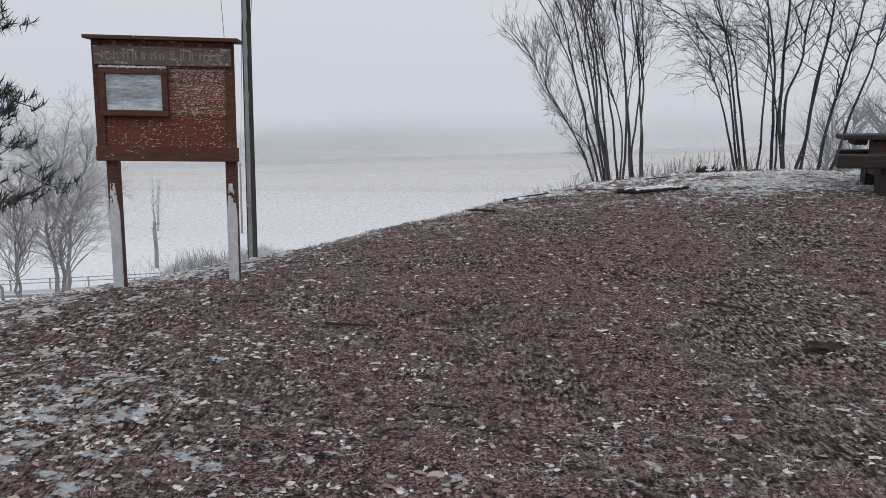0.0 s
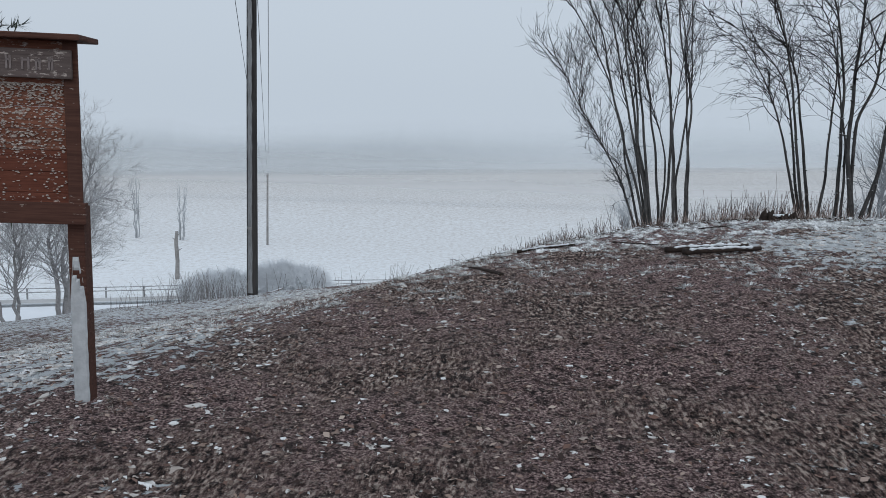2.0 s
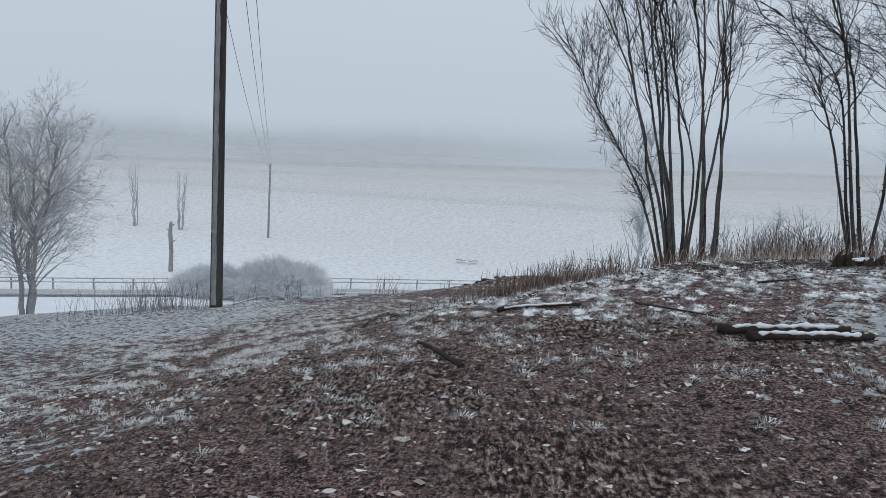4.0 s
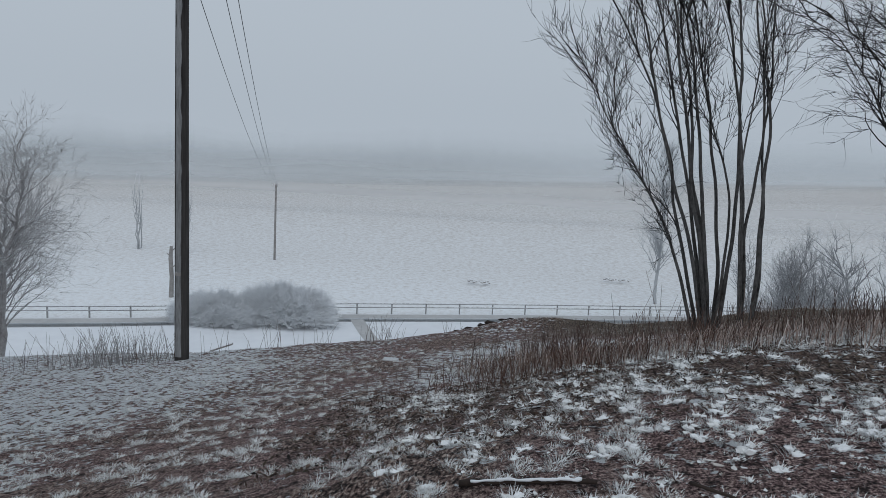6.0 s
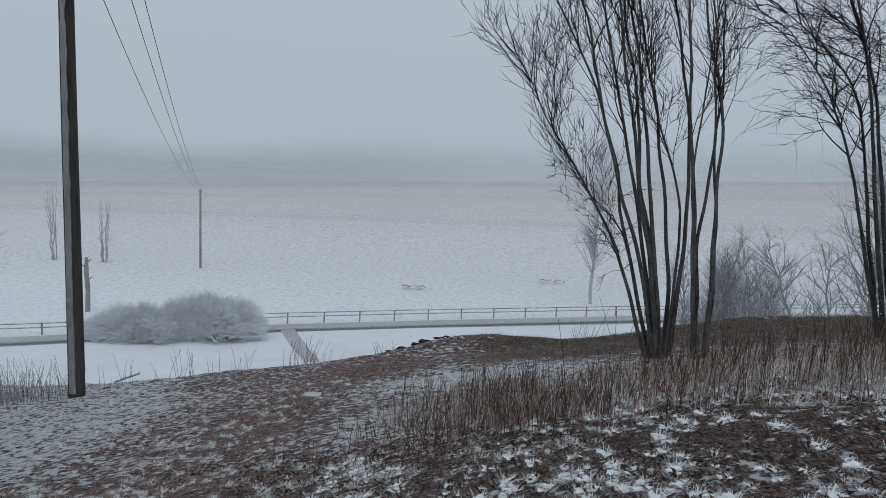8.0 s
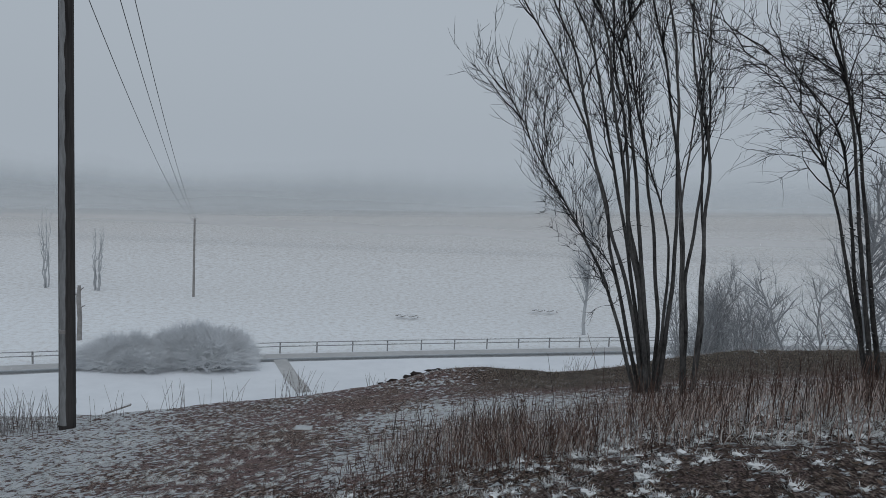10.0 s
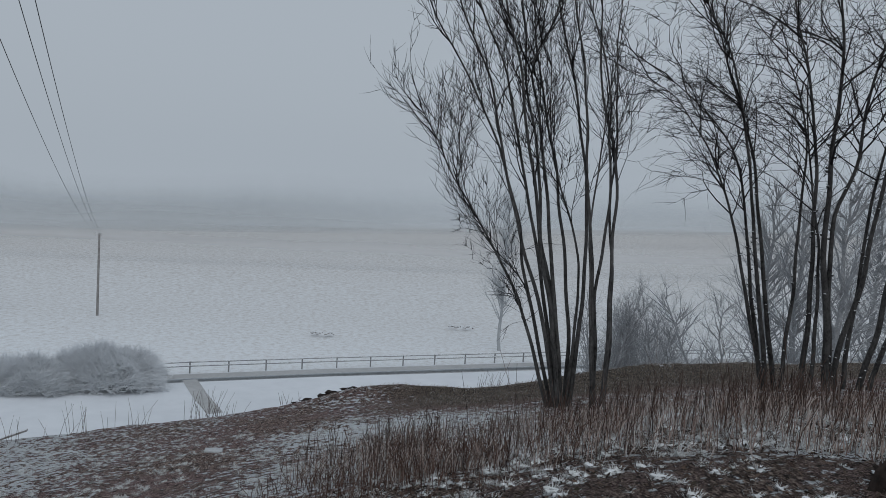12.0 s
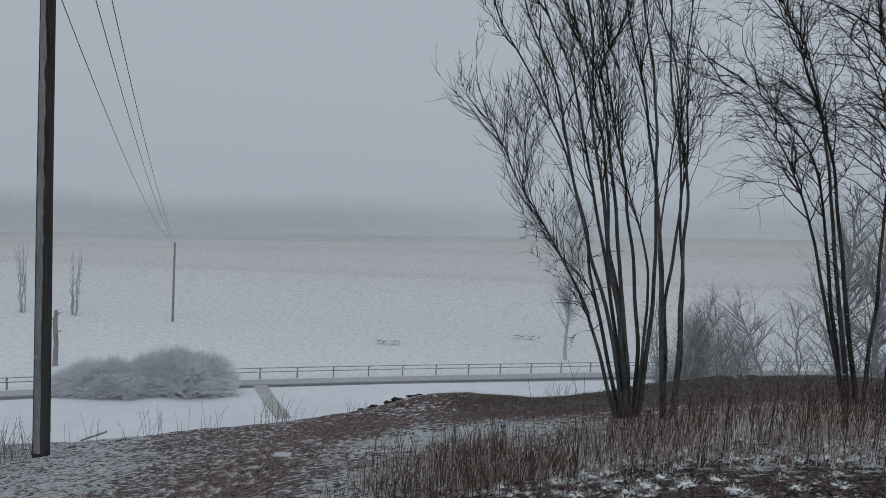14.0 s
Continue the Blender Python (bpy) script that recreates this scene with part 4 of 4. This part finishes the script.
rimed_tree(ground_at(0.95 + 40 * math.sin(radians(28.2)), 8.7 + 40 * math.cos(radians(28.2))), 9.5, 2, 0.9, 31, RIMED_GREY, "grey spreading tree below the brow", thick=0.24, lean=-1.5, count=26, length=3.4)
for i, (a, d, h) in enumerate(((30.6, 47, 15), (32.6, 43, 16), (35.0, 39, 16), (36.8, 50, 17), (38.8, 46, 16), (41.0, 52, 17), (43.0, 42, 15), (47.0, 48, 15))):
    rimed_tree(ground_at(0.95 + d * math.sin(radians(a)), 8.7 + d * math.cos(radians(a))), h, 1, 0.85, 40 + i, RIMED_GREY, "tall rimed birch below the brow, greyed for haze", thick=0.24, count=58, length=4.0, droop=0.10, crook=0.22)
rimed_tree(ground_at(-15.4, 31.2), 7.6, 3, 0.85, 61, RIMED_BROWN, "bare rimed birch on the lower slope", thick=0.17, count=34, length=2.5, lean=0.9, droop=0.12, depth=3)
rimed_tree(ground_at(-17.0, 30.4), 5.6, 3, 0.8, 62, RIMED_BROWN, "small bare rimed tree on the lower slope", thick=0.12, count=34, length=1.9)

# broken snag
g = Geo()
g.tube([(0, 0, -0.3), (0.05, 0, 1.2), (-0.04, 0, 2.6), (0.02, 0, 3.5)], [0.17, 0.15, 0.15, 0.10], 8)
for z, s in ((1.9, 0.4), (2.7, -0.35), (3.1, 0.3)):
    g.tube([(0, 0, z), (s, 0.05, z + 0.25)], [0.07, 0.03], 5)
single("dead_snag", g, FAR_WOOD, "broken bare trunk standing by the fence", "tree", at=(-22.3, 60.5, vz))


def pine(at, height, seed, label):
    rng = random.Random(seed)
    ob = thing("pine_tree", at, label, "tree")
    g = Geo()
    path = stem_path((0, 0, -0.3), [(height * 0.5, 0.1, 0), (height * 0.9, 0.2, 0.1)], height, rng, 0.2, 14)
    g.tube(path, [0.26 * (1 - 0.8 * i / 13) for i in range(14)], 8)
    part("trunk", g, BARK, ob)
    limbs, needles = Geo(), Geo()
    for i in range(46):
        f = 0.22 + 0.77 * i / 46
        k = min(int(f * 13), 12)
        p = path[k].lerp(path[k + 1], f * 13 - k)
        u = i * 2.4 + rng.uniform(-0.3, 0.3)
        reach = (1 - f) * height * 0.20 + 1.0
        d = Vector((math.cos(u), math.sin(u), 0.10))
        pts = [p + d * reach * j / 5 + Vector((0, 0, -0.14 * reach * math.sin(j / 5 * 3.1))) for j in range(6)]
        limbs.tube(pts, [0.06 * (1 - j / 6.5) for j in range(6)], 4, cap=False)
        for j in range(2, 6):
            for _ in range(8):
                c = pts[j] + Vector((rng.gauss(0, 0.34), rng.gauss(0, 0.34), rng.gauss(0.1, 0.16)))
                axis = (d + Vector((rng.gauss(0, 0.5), rng.gauss(0, 0.5), 0.5))).normalized()
                limbs.tube([pts[j], c], [0.018, 0.010], 3, cap=False)
                for _ in range(30):
                    q = (axis * rng.uniform(0.1, 0.9) + Vector((rng.gauss(0, 0.6), rng.gauss(0, 0.6), rng.gauss(0, 0.6)))).normalized()
                    s = q.cross(Vector((0.3, 0.2, 0.9))).normalized() * 0.022
                    st = c + axis * rng.uniform(-0.2, 0.22)
                    needles.quad(st - s, st + s, st + q * 0.32)
    part("branches", limbs, BARK, ob)
    part("needles", needles, NEEDLES, ob, "dark green needles with rime")


pine(ground_at(-13.9, 19.8), 16.0, 5, "dark pine with rime-dusted needles on the slope")


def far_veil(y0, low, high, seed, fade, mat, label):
    """A see-through sheet imitating haze, as rimed woods or drifting mist at the limit of sight, dissolving upwards and
    downwards.
    """
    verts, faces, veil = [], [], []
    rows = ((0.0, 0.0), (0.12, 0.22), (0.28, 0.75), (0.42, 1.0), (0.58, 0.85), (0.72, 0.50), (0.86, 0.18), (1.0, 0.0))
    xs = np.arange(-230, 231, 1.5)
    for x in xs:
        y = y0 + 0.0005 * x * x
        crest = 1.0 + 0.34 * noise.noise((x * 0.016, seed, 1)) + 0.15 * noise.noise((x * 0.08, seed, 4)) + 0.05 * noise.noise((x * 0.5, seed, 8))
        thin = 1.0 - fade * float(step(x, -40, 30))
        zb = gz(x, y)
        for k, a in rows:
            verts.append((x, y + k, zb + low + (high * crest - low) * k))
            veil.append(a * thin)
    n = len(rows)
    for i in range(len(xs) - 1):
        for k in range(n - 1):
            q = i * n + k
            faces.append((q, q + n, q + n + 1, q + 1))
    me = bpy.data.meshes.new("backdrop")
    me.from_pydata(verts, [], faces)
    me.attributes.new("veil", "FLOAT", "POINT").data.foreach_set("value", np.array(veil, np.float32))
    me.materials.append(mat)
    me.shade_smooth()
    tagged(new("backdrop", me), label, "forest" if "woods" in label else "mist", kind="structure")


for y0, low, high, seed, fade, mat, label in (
        (112, -0.1, 7.0, 5, 0.0, MIST, "see-through sheet standing in for mist over the far field"), (138, -0.1, 8.0, 6, 0.0, MIST, "see-through sheet standing in for mist over the far field"),
        (157, -3.5, 6.5, 1, 0.75, FOREST, "rimed woods on see-through sheets, paled for haze"), (163, -3.5, 9.0, 2, 0.62, FOREST, "rimed woods on see-through sheets, paled for haze"),
        (169, -3.5, 11.0, 3, 0.5, FOREST, "rimed woods on see-through sheets, paled for haze")):
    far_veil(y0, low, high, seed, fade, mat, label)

# low lumps lying in the field
for x, y, s in ((-0.2, 72.5, 1.0), (12.0, 77.7, 1.2)):
    g = Geo()
    for i in range(9):
        g.lump((i * 0.22 * s - 1, 0.35 * math.sin(i * 2.1), 0.02), (0.15 + 0.1 * math.sin(i * 1.3), 0.2, 0.08), 0.8, 1, i * 1.3 + x)
    single("brush_pile", g, FAR_WOOD, "low heap of grey brushwood in the snow", "brushwood", "brush piles in the field", at=(x, y, vz))


# ---------- ground cover ----------
def scatter(rng, n, x0, x1, y0, y1, keep):
    out = []
    for _ in range(n):
        x, y = rng.uniform(x0, x1), rng.uniform(y0, y1)
        if rng.random() < keep(x, y):
            out.append((x, y, gz(x, y) + 0.0))
    return out


def surface(x, y):
    """Ground height with its small humps."""
    r = 0.0
    for a, s in ((0.05, 0.9), (0.022, 2.7), (0.014, 6.1)):
        r += a * noise.noise((x * s, y * s, 3.1))
    return gz(x, y) + r * float(1 - step(y, 26, 32))


def blades(geo, rng, x, y, z, n, height, lean, width, spread_r):
    for _ in range(n):
        u = rng.uniform(0, 6.28)
        r = spread_r * rng.random()
        b = Vector((x + r * math.cos(u), y + r * math.sin(u), z - 0.01))
        d = Vector((math.cos(u) * lean * rng.uniform(0.3, 1.2), math.sin(u) * lean * rng.uniform(0.3, 1.2), 1)).normalized()
        h = height * rng.uniform(0.5, 1.15)
        s = Vector((-math.sin(u + 0.8), math.cos(u + 0.8), 0)) * width
        mid = b + d * h * 0.55
        tip = mid + (d + Vector((math.cos(u), math.sin(u), -0.5)) * 0.5 * lean).normalized() * h * 0.45
        geo.quad(b - s, b + s, mid + s * 0.8, mid - s * 0.8)
        geo.quad(mid - s * 0.8, mid + s * 0.8, tip)


def in_stalks(x, y):
    """Where the dry herbs stand."""
    front = max(13.5, 15.6 - 0.85 * (x - 1.3))
    a = float(step(x, 0.3, 1.3) * step(y, front - 0.5, front + 0.4) * (1 - step(y, 17.6, 19.4)))
    return a * (0.10 + 1.7 * max(0, 0.18 + noise.noise((x * 0.9, y * 0.9, 8)))) * (1 - 0.55 * float(step(y, 16.0, 17.5)))


rng = random.Random(101)
g = Geo()
for x, y, z in scatter(rng, 17000, 0.2, 12.5, 12.8, 20.2, in_stalks):
    z = surface(x, y)
    h = 0.12 + 0.40 * rng.random() ** 1.3
    a, b = rng.gauss(0, 0.10), rng.gauss(0, 0.10)
    g.tube([(x, y, z - 0.02), (x + a * h * 0.5, y + b * h * 0.5, z + h * 0.55), (x + a * h * 1.4, y + b * h * 1.4, z + h)], [0.0032, 0.0028, 0.0026], 3, cap=False)
    if rng.random() < 0.35:
        u = rng.uniform(0, 6.28)
        g.tube([(x + a * h * 0.5, y + b * h * 0.5, z + h * 0.55), (x + 0.05 * math.cos(u), y + 0.05 * math.sin(u), z + h * 0.85)], [0.003, 0.002], 3, cap=False)
single("dry_stalks", g, STALK, "thicket of dry brown herb stalks in front of the trees", "stalks", kind="stuff")

g = Geo()
for x, y, z in scatter(rng, 26000, 0.2, 12.5, 12.8, 20.2, in_stalks):
    z, h = surface(x, y), 0.07 + 0.20 * rng.random() ** 1.3
    a, b = rng.gauss(0, 0.14), rng.gauss(0, 0.14)
    g.tube([(x, y, z - 0.02), (x + a * h * 0.5, y + b * h * 0.5, z + h * 0.55), (x + a * h * 1.5, y + b * h * 1.5, z + h)], [0.0042, 0.0036, 0.0026], 3, cap=False)
single("rimed_stems", g, RIMED_STALK, "dense tan stems furred with rime", "stalks", kind="stuff")

g = Geo()
for x, y, z in scatter(rng, 4500, 0.2, 12.5, 12.8, 20.2, in_stalks):
    blades(g, rng, x, y, surface(x, y), 7, 0.19, 0.6, 0.0032, 0.09)
single("straw_grass", g, STRAW, "matted straw-coloured grass with rime", "grass", kind="stuff")

g = Geo()
for x, y, z in scatter(rng, 9000, -0.5, 5.5, 13.6, 17.5, lambda x, y: float(bell(x, y, 1.9, 15.5, 1.3, 0.9)) * (0.4 + 1.2 * max(0, 0.3 + noise.noise((x * 1.7, y * 1.7, 3))))):
    z, h = surface(x, y), 0.08 + 0.24 * rng.random() ** 1.4
    a, b = rng.gauss(0, 0.22), rng.gauss(0, 0.22)
    g.tube([(x, y, z - 0.02), (x + a * h * 0.5, y + b * h * 0.5, z + h * 0.55), (x + a * h * 1.6, y + b * h * 1.6, z + h)], [0.0032, 0.0028, 0.0020], 3, cap=False)
single("red_brown_herbs", g, HERB_RED, "low red-brown withered herbs on the brow", "herbs", kind="stuff")

g = Geo()
for x, y, z in scatter(rng, 13000, 0.2, 12.5, 12.8, 19.8, in_stalks):
    blades(g, rng, x, y, surface(x, y), 9, 0.14, 0.95, 0.0030, 0.10)
single("rimed_straw", g, RIME_GRASS, "white rimed grass under the dry stalks", "grass", kind="stuff")

# white rimed tussocks
def tuft_keep(x, y):
    k = 0.30 * step(y, 8.0, 9.2) * (1 - 0.7 * step(y, 15, 17)) + 0.35 * bell(x, y, 0.6, 10.9, 1.8, 1.3) + 0.40 * bell(x, y, 4.6, 14.0, 2.4, 0.8) + 0.40 * bell(x, y, -1.2, 11.8, 1.6, 2.0) + 0.20 * bell(x, y, -1.0, 18.0, 3.5, 4.0)
    k = k * (1 - 0.8 * step(x, -0.4, 1.0) * step(y, 12.1, 12.6) * (1 - step(y, 13.4, 14.0)))
    return float(k) * (1.25 if noise.noise((x * 2.7, y * 2.7, 5)) > 0.06 else 0.06)


g = Geo()
for x, y, z in scatter(rng, 32000, -4.5, 8, 8.0, 22, tuft_keep):
    k, z = 0.40 + 0.60 * rng.random() ** 1.8, surface(x, y)
    blades(g, rng, x, y, z + 0.008, int(60 * k), 0.055 * k, 1.4, 0.0023, 0.070 * k)
single("rimed_tussocks", g, RIME_GRASS, "white rime-covered grass tussocks", "grass", kind="stuff")

# thick cushions of rime before the stalks
def cushion_keep(x, y):
    band = np.maximum(bell(x, y, 2.6, 11.6, 1.8, 0.7), 1.2 * bell(x, y, 1.7, 13.0, 0.7, 0.35))
    k = step(noise.noise((x * 1.3, y * 1.6, 21)) + 0.6 * noise.noise((x * 3.7, y * 4.1, 9)), -0.10, 0.25)
    k = k * (1 - 0.60 * step(y, 12.3, 12.8) * (1 - step(y, 13.2, 13.8))) * step(x + 0.5 * (y - 10.6), 0.4, 1.6)
    return float(np.maximum(k * (0.55 + 0.45 * band), 0.75 * band))


g = Geo()
for x, y, z in scatter(rng, 4600, 0.2, 9.0, 10.2, 15.2, cushion_keep):
    z, k = surface(x, y), 0.35 + 0.65 * rng.random() ** 1.6
    for _ in range(int(5 * k)):
        u, r = rng.uniform(0, 6.28), 0.045 * k * rng.random() ** 0.5
        g.lump((x + r * math.cos(u), y + r * math.sin(u), z + 0.008 * k), (0.026 * k, 0.022 * k, 0.014 * k), 1.6, 1, x * 31 + u * 7)
    blades(g, rng, x, y, z + 0.006, int(75 * k), 0.066 * k, 1.25, 0.0021, 0.085 * k)
single("rime_cushions", g, CUSHION, "thick white cushions of rimed grass on dark soil", "grass", kind="stuff")

# dead leaves and bent dark stems in the hollow
g = Geo()
for x, y, z in scatter(rng, 14000, -0.6, 9.0, 11.6, 15.4, lambda x, y: 0.75):
    z = surface(x, y) + 0.006
    u, s_ = rng.uniform(0, 6.28), rng.uniform(0.010, 0.034)
    c, d = Vector((math.cos(u), math.sin(u), rng.uniform(-0.5, 0.5))) * s_, Vector((-math.sin(u), math.cos(u), rng.uniform(-0.4, 0.4))) * s_ * rng.uniform(0.2, 0.5)
    o = Vector((x, y, z + 0.008))
    g.quad(o - c, o - d, o + c, o + d + Vector((0, 0, 0.006)))
single("dead_leaves", g, DARK_LEAF, "wet dark dead leaves in the hollow", "leaf litter", kind="stuff")

# short brown grass over the whole brow
g = Geo()
for x, y, z in scatter(rng, 30000, -6, 8, 1.2, 24, lambda x, y: (0.9 if y < 7.5 else 0.6) * max(0.12, 1.4 - 1.9 * float(snow_cover(x, y)))):
    blades(g, rng, x, y, surface(x, y), 3, 0.055, 1.9 if y < 8 else 1.1, 0.0022, 0.06)
for x, y, z in scatter(rng, 9000, 1.5, 13, 18.5, 26, lambda x, y: 0.8):
    blades(g, rng, x, y, surface(x, y), 3, 0.08, 1.2, 0.004, 0.08)
single("short_grass", g, STRAW, "short withered grass on the brow", "grass", kind="stuff")

# leaves, chips and snow crumbs on the trampled soil
g = Geo()
for x, y, z in scatter(rng, 60000, -4.5, 6.5, 1.2, 10.5, lambda x, y: (0.35 + 0.65 * max(0.0, 1 - (y - 1.2) / 9)) * max(0.0, 1.45 - 2.1 * float(snow_cover(x, y)))):
    z = surface(x, y) + 0.004
    u, s = rng.uniform(0, 6.28), rng.uniform(0.006, 0.020) * (1.6 if rng.random() < 0.3 else 1)
    c, d = Vector((math.cos(u), math.sin(u), rng.uniform(-0.3, 0.3))) * s, Vector((-math.sin(u), math.cos(u), rng.uniform(-0.3, 0.3))) * s * rng.uniform(0.25, 0.7)
    o = Vector((x, y, z + 0.006))
    g.quad(o - c, o - d, o + c, o + d + Vector((0, 0, 0.004)))
single("leaf_litter", g, LITTER, "wet brown leaves and wood chips on the soil", "leaf litter", kind="stuff")

g = Geo()
for x, y, z in scatter(rng, 52000, -4.5, 6.5, 1.2, 11.0, lambda x, y: float(snow_cover(x, y)) * 1.2 * (1 if noise.noise((x * 2.3, y * 2.3, 2)) + 0.5 * noise.noise((x * 7, y * 7, 4)) > 0.15 else 0.16) * (1.0 + 1.4 * float(step(-x, 0.2, 1.6) * (1 - step(y, 4.5, 6.5))))):
    s = rng.uniform(0.004, 0.0115) * (1.7 if rng.random() < 0.03 else 1) * (1.5 if snow_cover(x, y) > 0.5 else 1)
    g.lump((x, y, surface(x, y) + s * 0.2), (s * rng.uniform(0.7, 1.9), s * rng.uniform(0.7, 1.5), s * 0.5), 2.4, 1, x * 37 + y * 11)
single("snow_crumbs", g, CRUMB, "small crumbs of old snow on the soil", "snow", kind="stuff")

# flattened tan grass tufts on the trampled top
g = Geo()
for x, y, z in scatter(rng, 7500, -4.0, 6.0, 1.2, 10.0, lambda x, y: (0.18 + 0.82 * float(step(noise.noise((x * 1.1, y * 1.1, 31)), 0.0, 0.35))) * (1 - 0.85 * float(step(y, 3.0, 6.5))) * (0.35 + 0.65 * float(step(x + 0.25 * (4 - y), -1.0, 1.0)))):
    k = rng.uniform(0.5, 1.15)
    blades(g, rng, x, y, surface(x, y) + 0.004, int(26 * k), 0.050 * k, 2.6, 0.0024, 0.050 * k)
single("flattened_tufts", g, TAN_TUFT, "flattened tufts of tan frosted grass", "grass", kind="stuff")

# thin plants along the brink
g = Geo()
for cx, cy, n, h, sp in ((-6.3, 23.2, 60, 0.7, 0.8), (-4.2, 24.3, 14, 0.6, 0.3), (-3.0, 25.0, 8, 0.6, 0.2), (-1.7, 25.6, 38, 0.65, 0.26), (0.0, 25.9, 14, 0.45, 0.22), (4.6, 26.2, 26, 0.5, 0.25), (-8.5, 23.4, 50, 0.8, 1.0), (3.4, 17.2, 14, 0.9, 0.6), (6.2, 16.5, 14, 1.0, 0.8)):
    for _ in range(n):
        x, y = rng.gauss(cx, sp), rng.gauss(cy, sp * 0.6)
        z = gz(x, y) - 0.03
        a, b = rng.gauss(0, 0.22), rng.gauss(0, 0.15)
        k = h * rng.uniform(0.4, 1.15)
        g.tube([(x, y, z), (x + a * k * 0.4, y + b * k * 0.4, z + k * 0.5), (x + a * k, y + b * k, z + k)], [0.0042, 0.0036, 0.0022], 3, cap=False)
single("brink_shoots", g, STALK, "thin bare shoots along the brink", "shoots", kind="stuff")

g = Geo()
for _ in range(150):
    x, y = rng.gauss(-7.1, 0.55), rng.gauss(22.7, 0.3)
    z, k = gz(x, y) - 0.03, rng.uniform(0.35, 0.95)
    a, b = rng.gauss(0, 0.25), rng.gauss(0, 0.15)
    g.tube([(x, y, z), (x + a * k * 0.35, y + b * k * 0.4, z + k * 0.5), (x + a * k, y + b * k, z + k)], [0.006, 0.005, 0.003], 3, cap=False)
single("rimed_shoots", g, RIMED_SHOOT, "grey rimed shoots beside the tall pole", "shoots", kind="stuff")

# white stone on the slope
g = Geo()
g.box(-0.13, -0.08, -0.04, 0.13, 0.08, 0.04, 0.02)
single("pale_stone", g, CRUST, "flat pale block of stone on the trampled slope", "stone", at=ground_at(-0.75, 20.0))

# clods along the brink
rng = random.Random(211)
for i in range(8):
    x, y = 0.1 + i * 0.19 + rng.uniform(-0.12, 0.12), 25.15 + rng.uniform(-0.25, 0.15)
    k = 0.03 + 0.045 * rng.random() ** 1.5
    g = Geo()
    g.lump((0, 0, 0.02), (k * rng.uniform(1.2, 2.2), k, k * rng.uniform(0.5, 0.9)), 0.9, 2, i * 2.3)
    single("earth_clod", g, DEAD_WOOD, "dark clod of earth on the brink", "clod", "clods along the brink", at=(x, y, surface(x, y)))

# grey plank tilted in the weeds
g = Geo()
g.box(-0.28, -0.05, -0.02, 0.28, 0.05, 0.02, 0.006)
ob = single("loose_plank", g, FAR_WOOD, "grey weathered plank stuck in the weeds", "plank")
ob.matrix_basis = pose(-5.6, 25.2, gz(-5.6, 25.2) + 0.10, 0, -20, 10)

# half-buried stone on the trampled top
g = Geo()
g.lump((0, 0, 0.0), (0.11, 0.06, 0.035), 0.9, 2, 7)
single("dark_stone", g, DEAD_WOOD, "dark half-buried stone among leaf litter", "stone", at=(2.2, 4.5, surface(2.2, 4.5)))
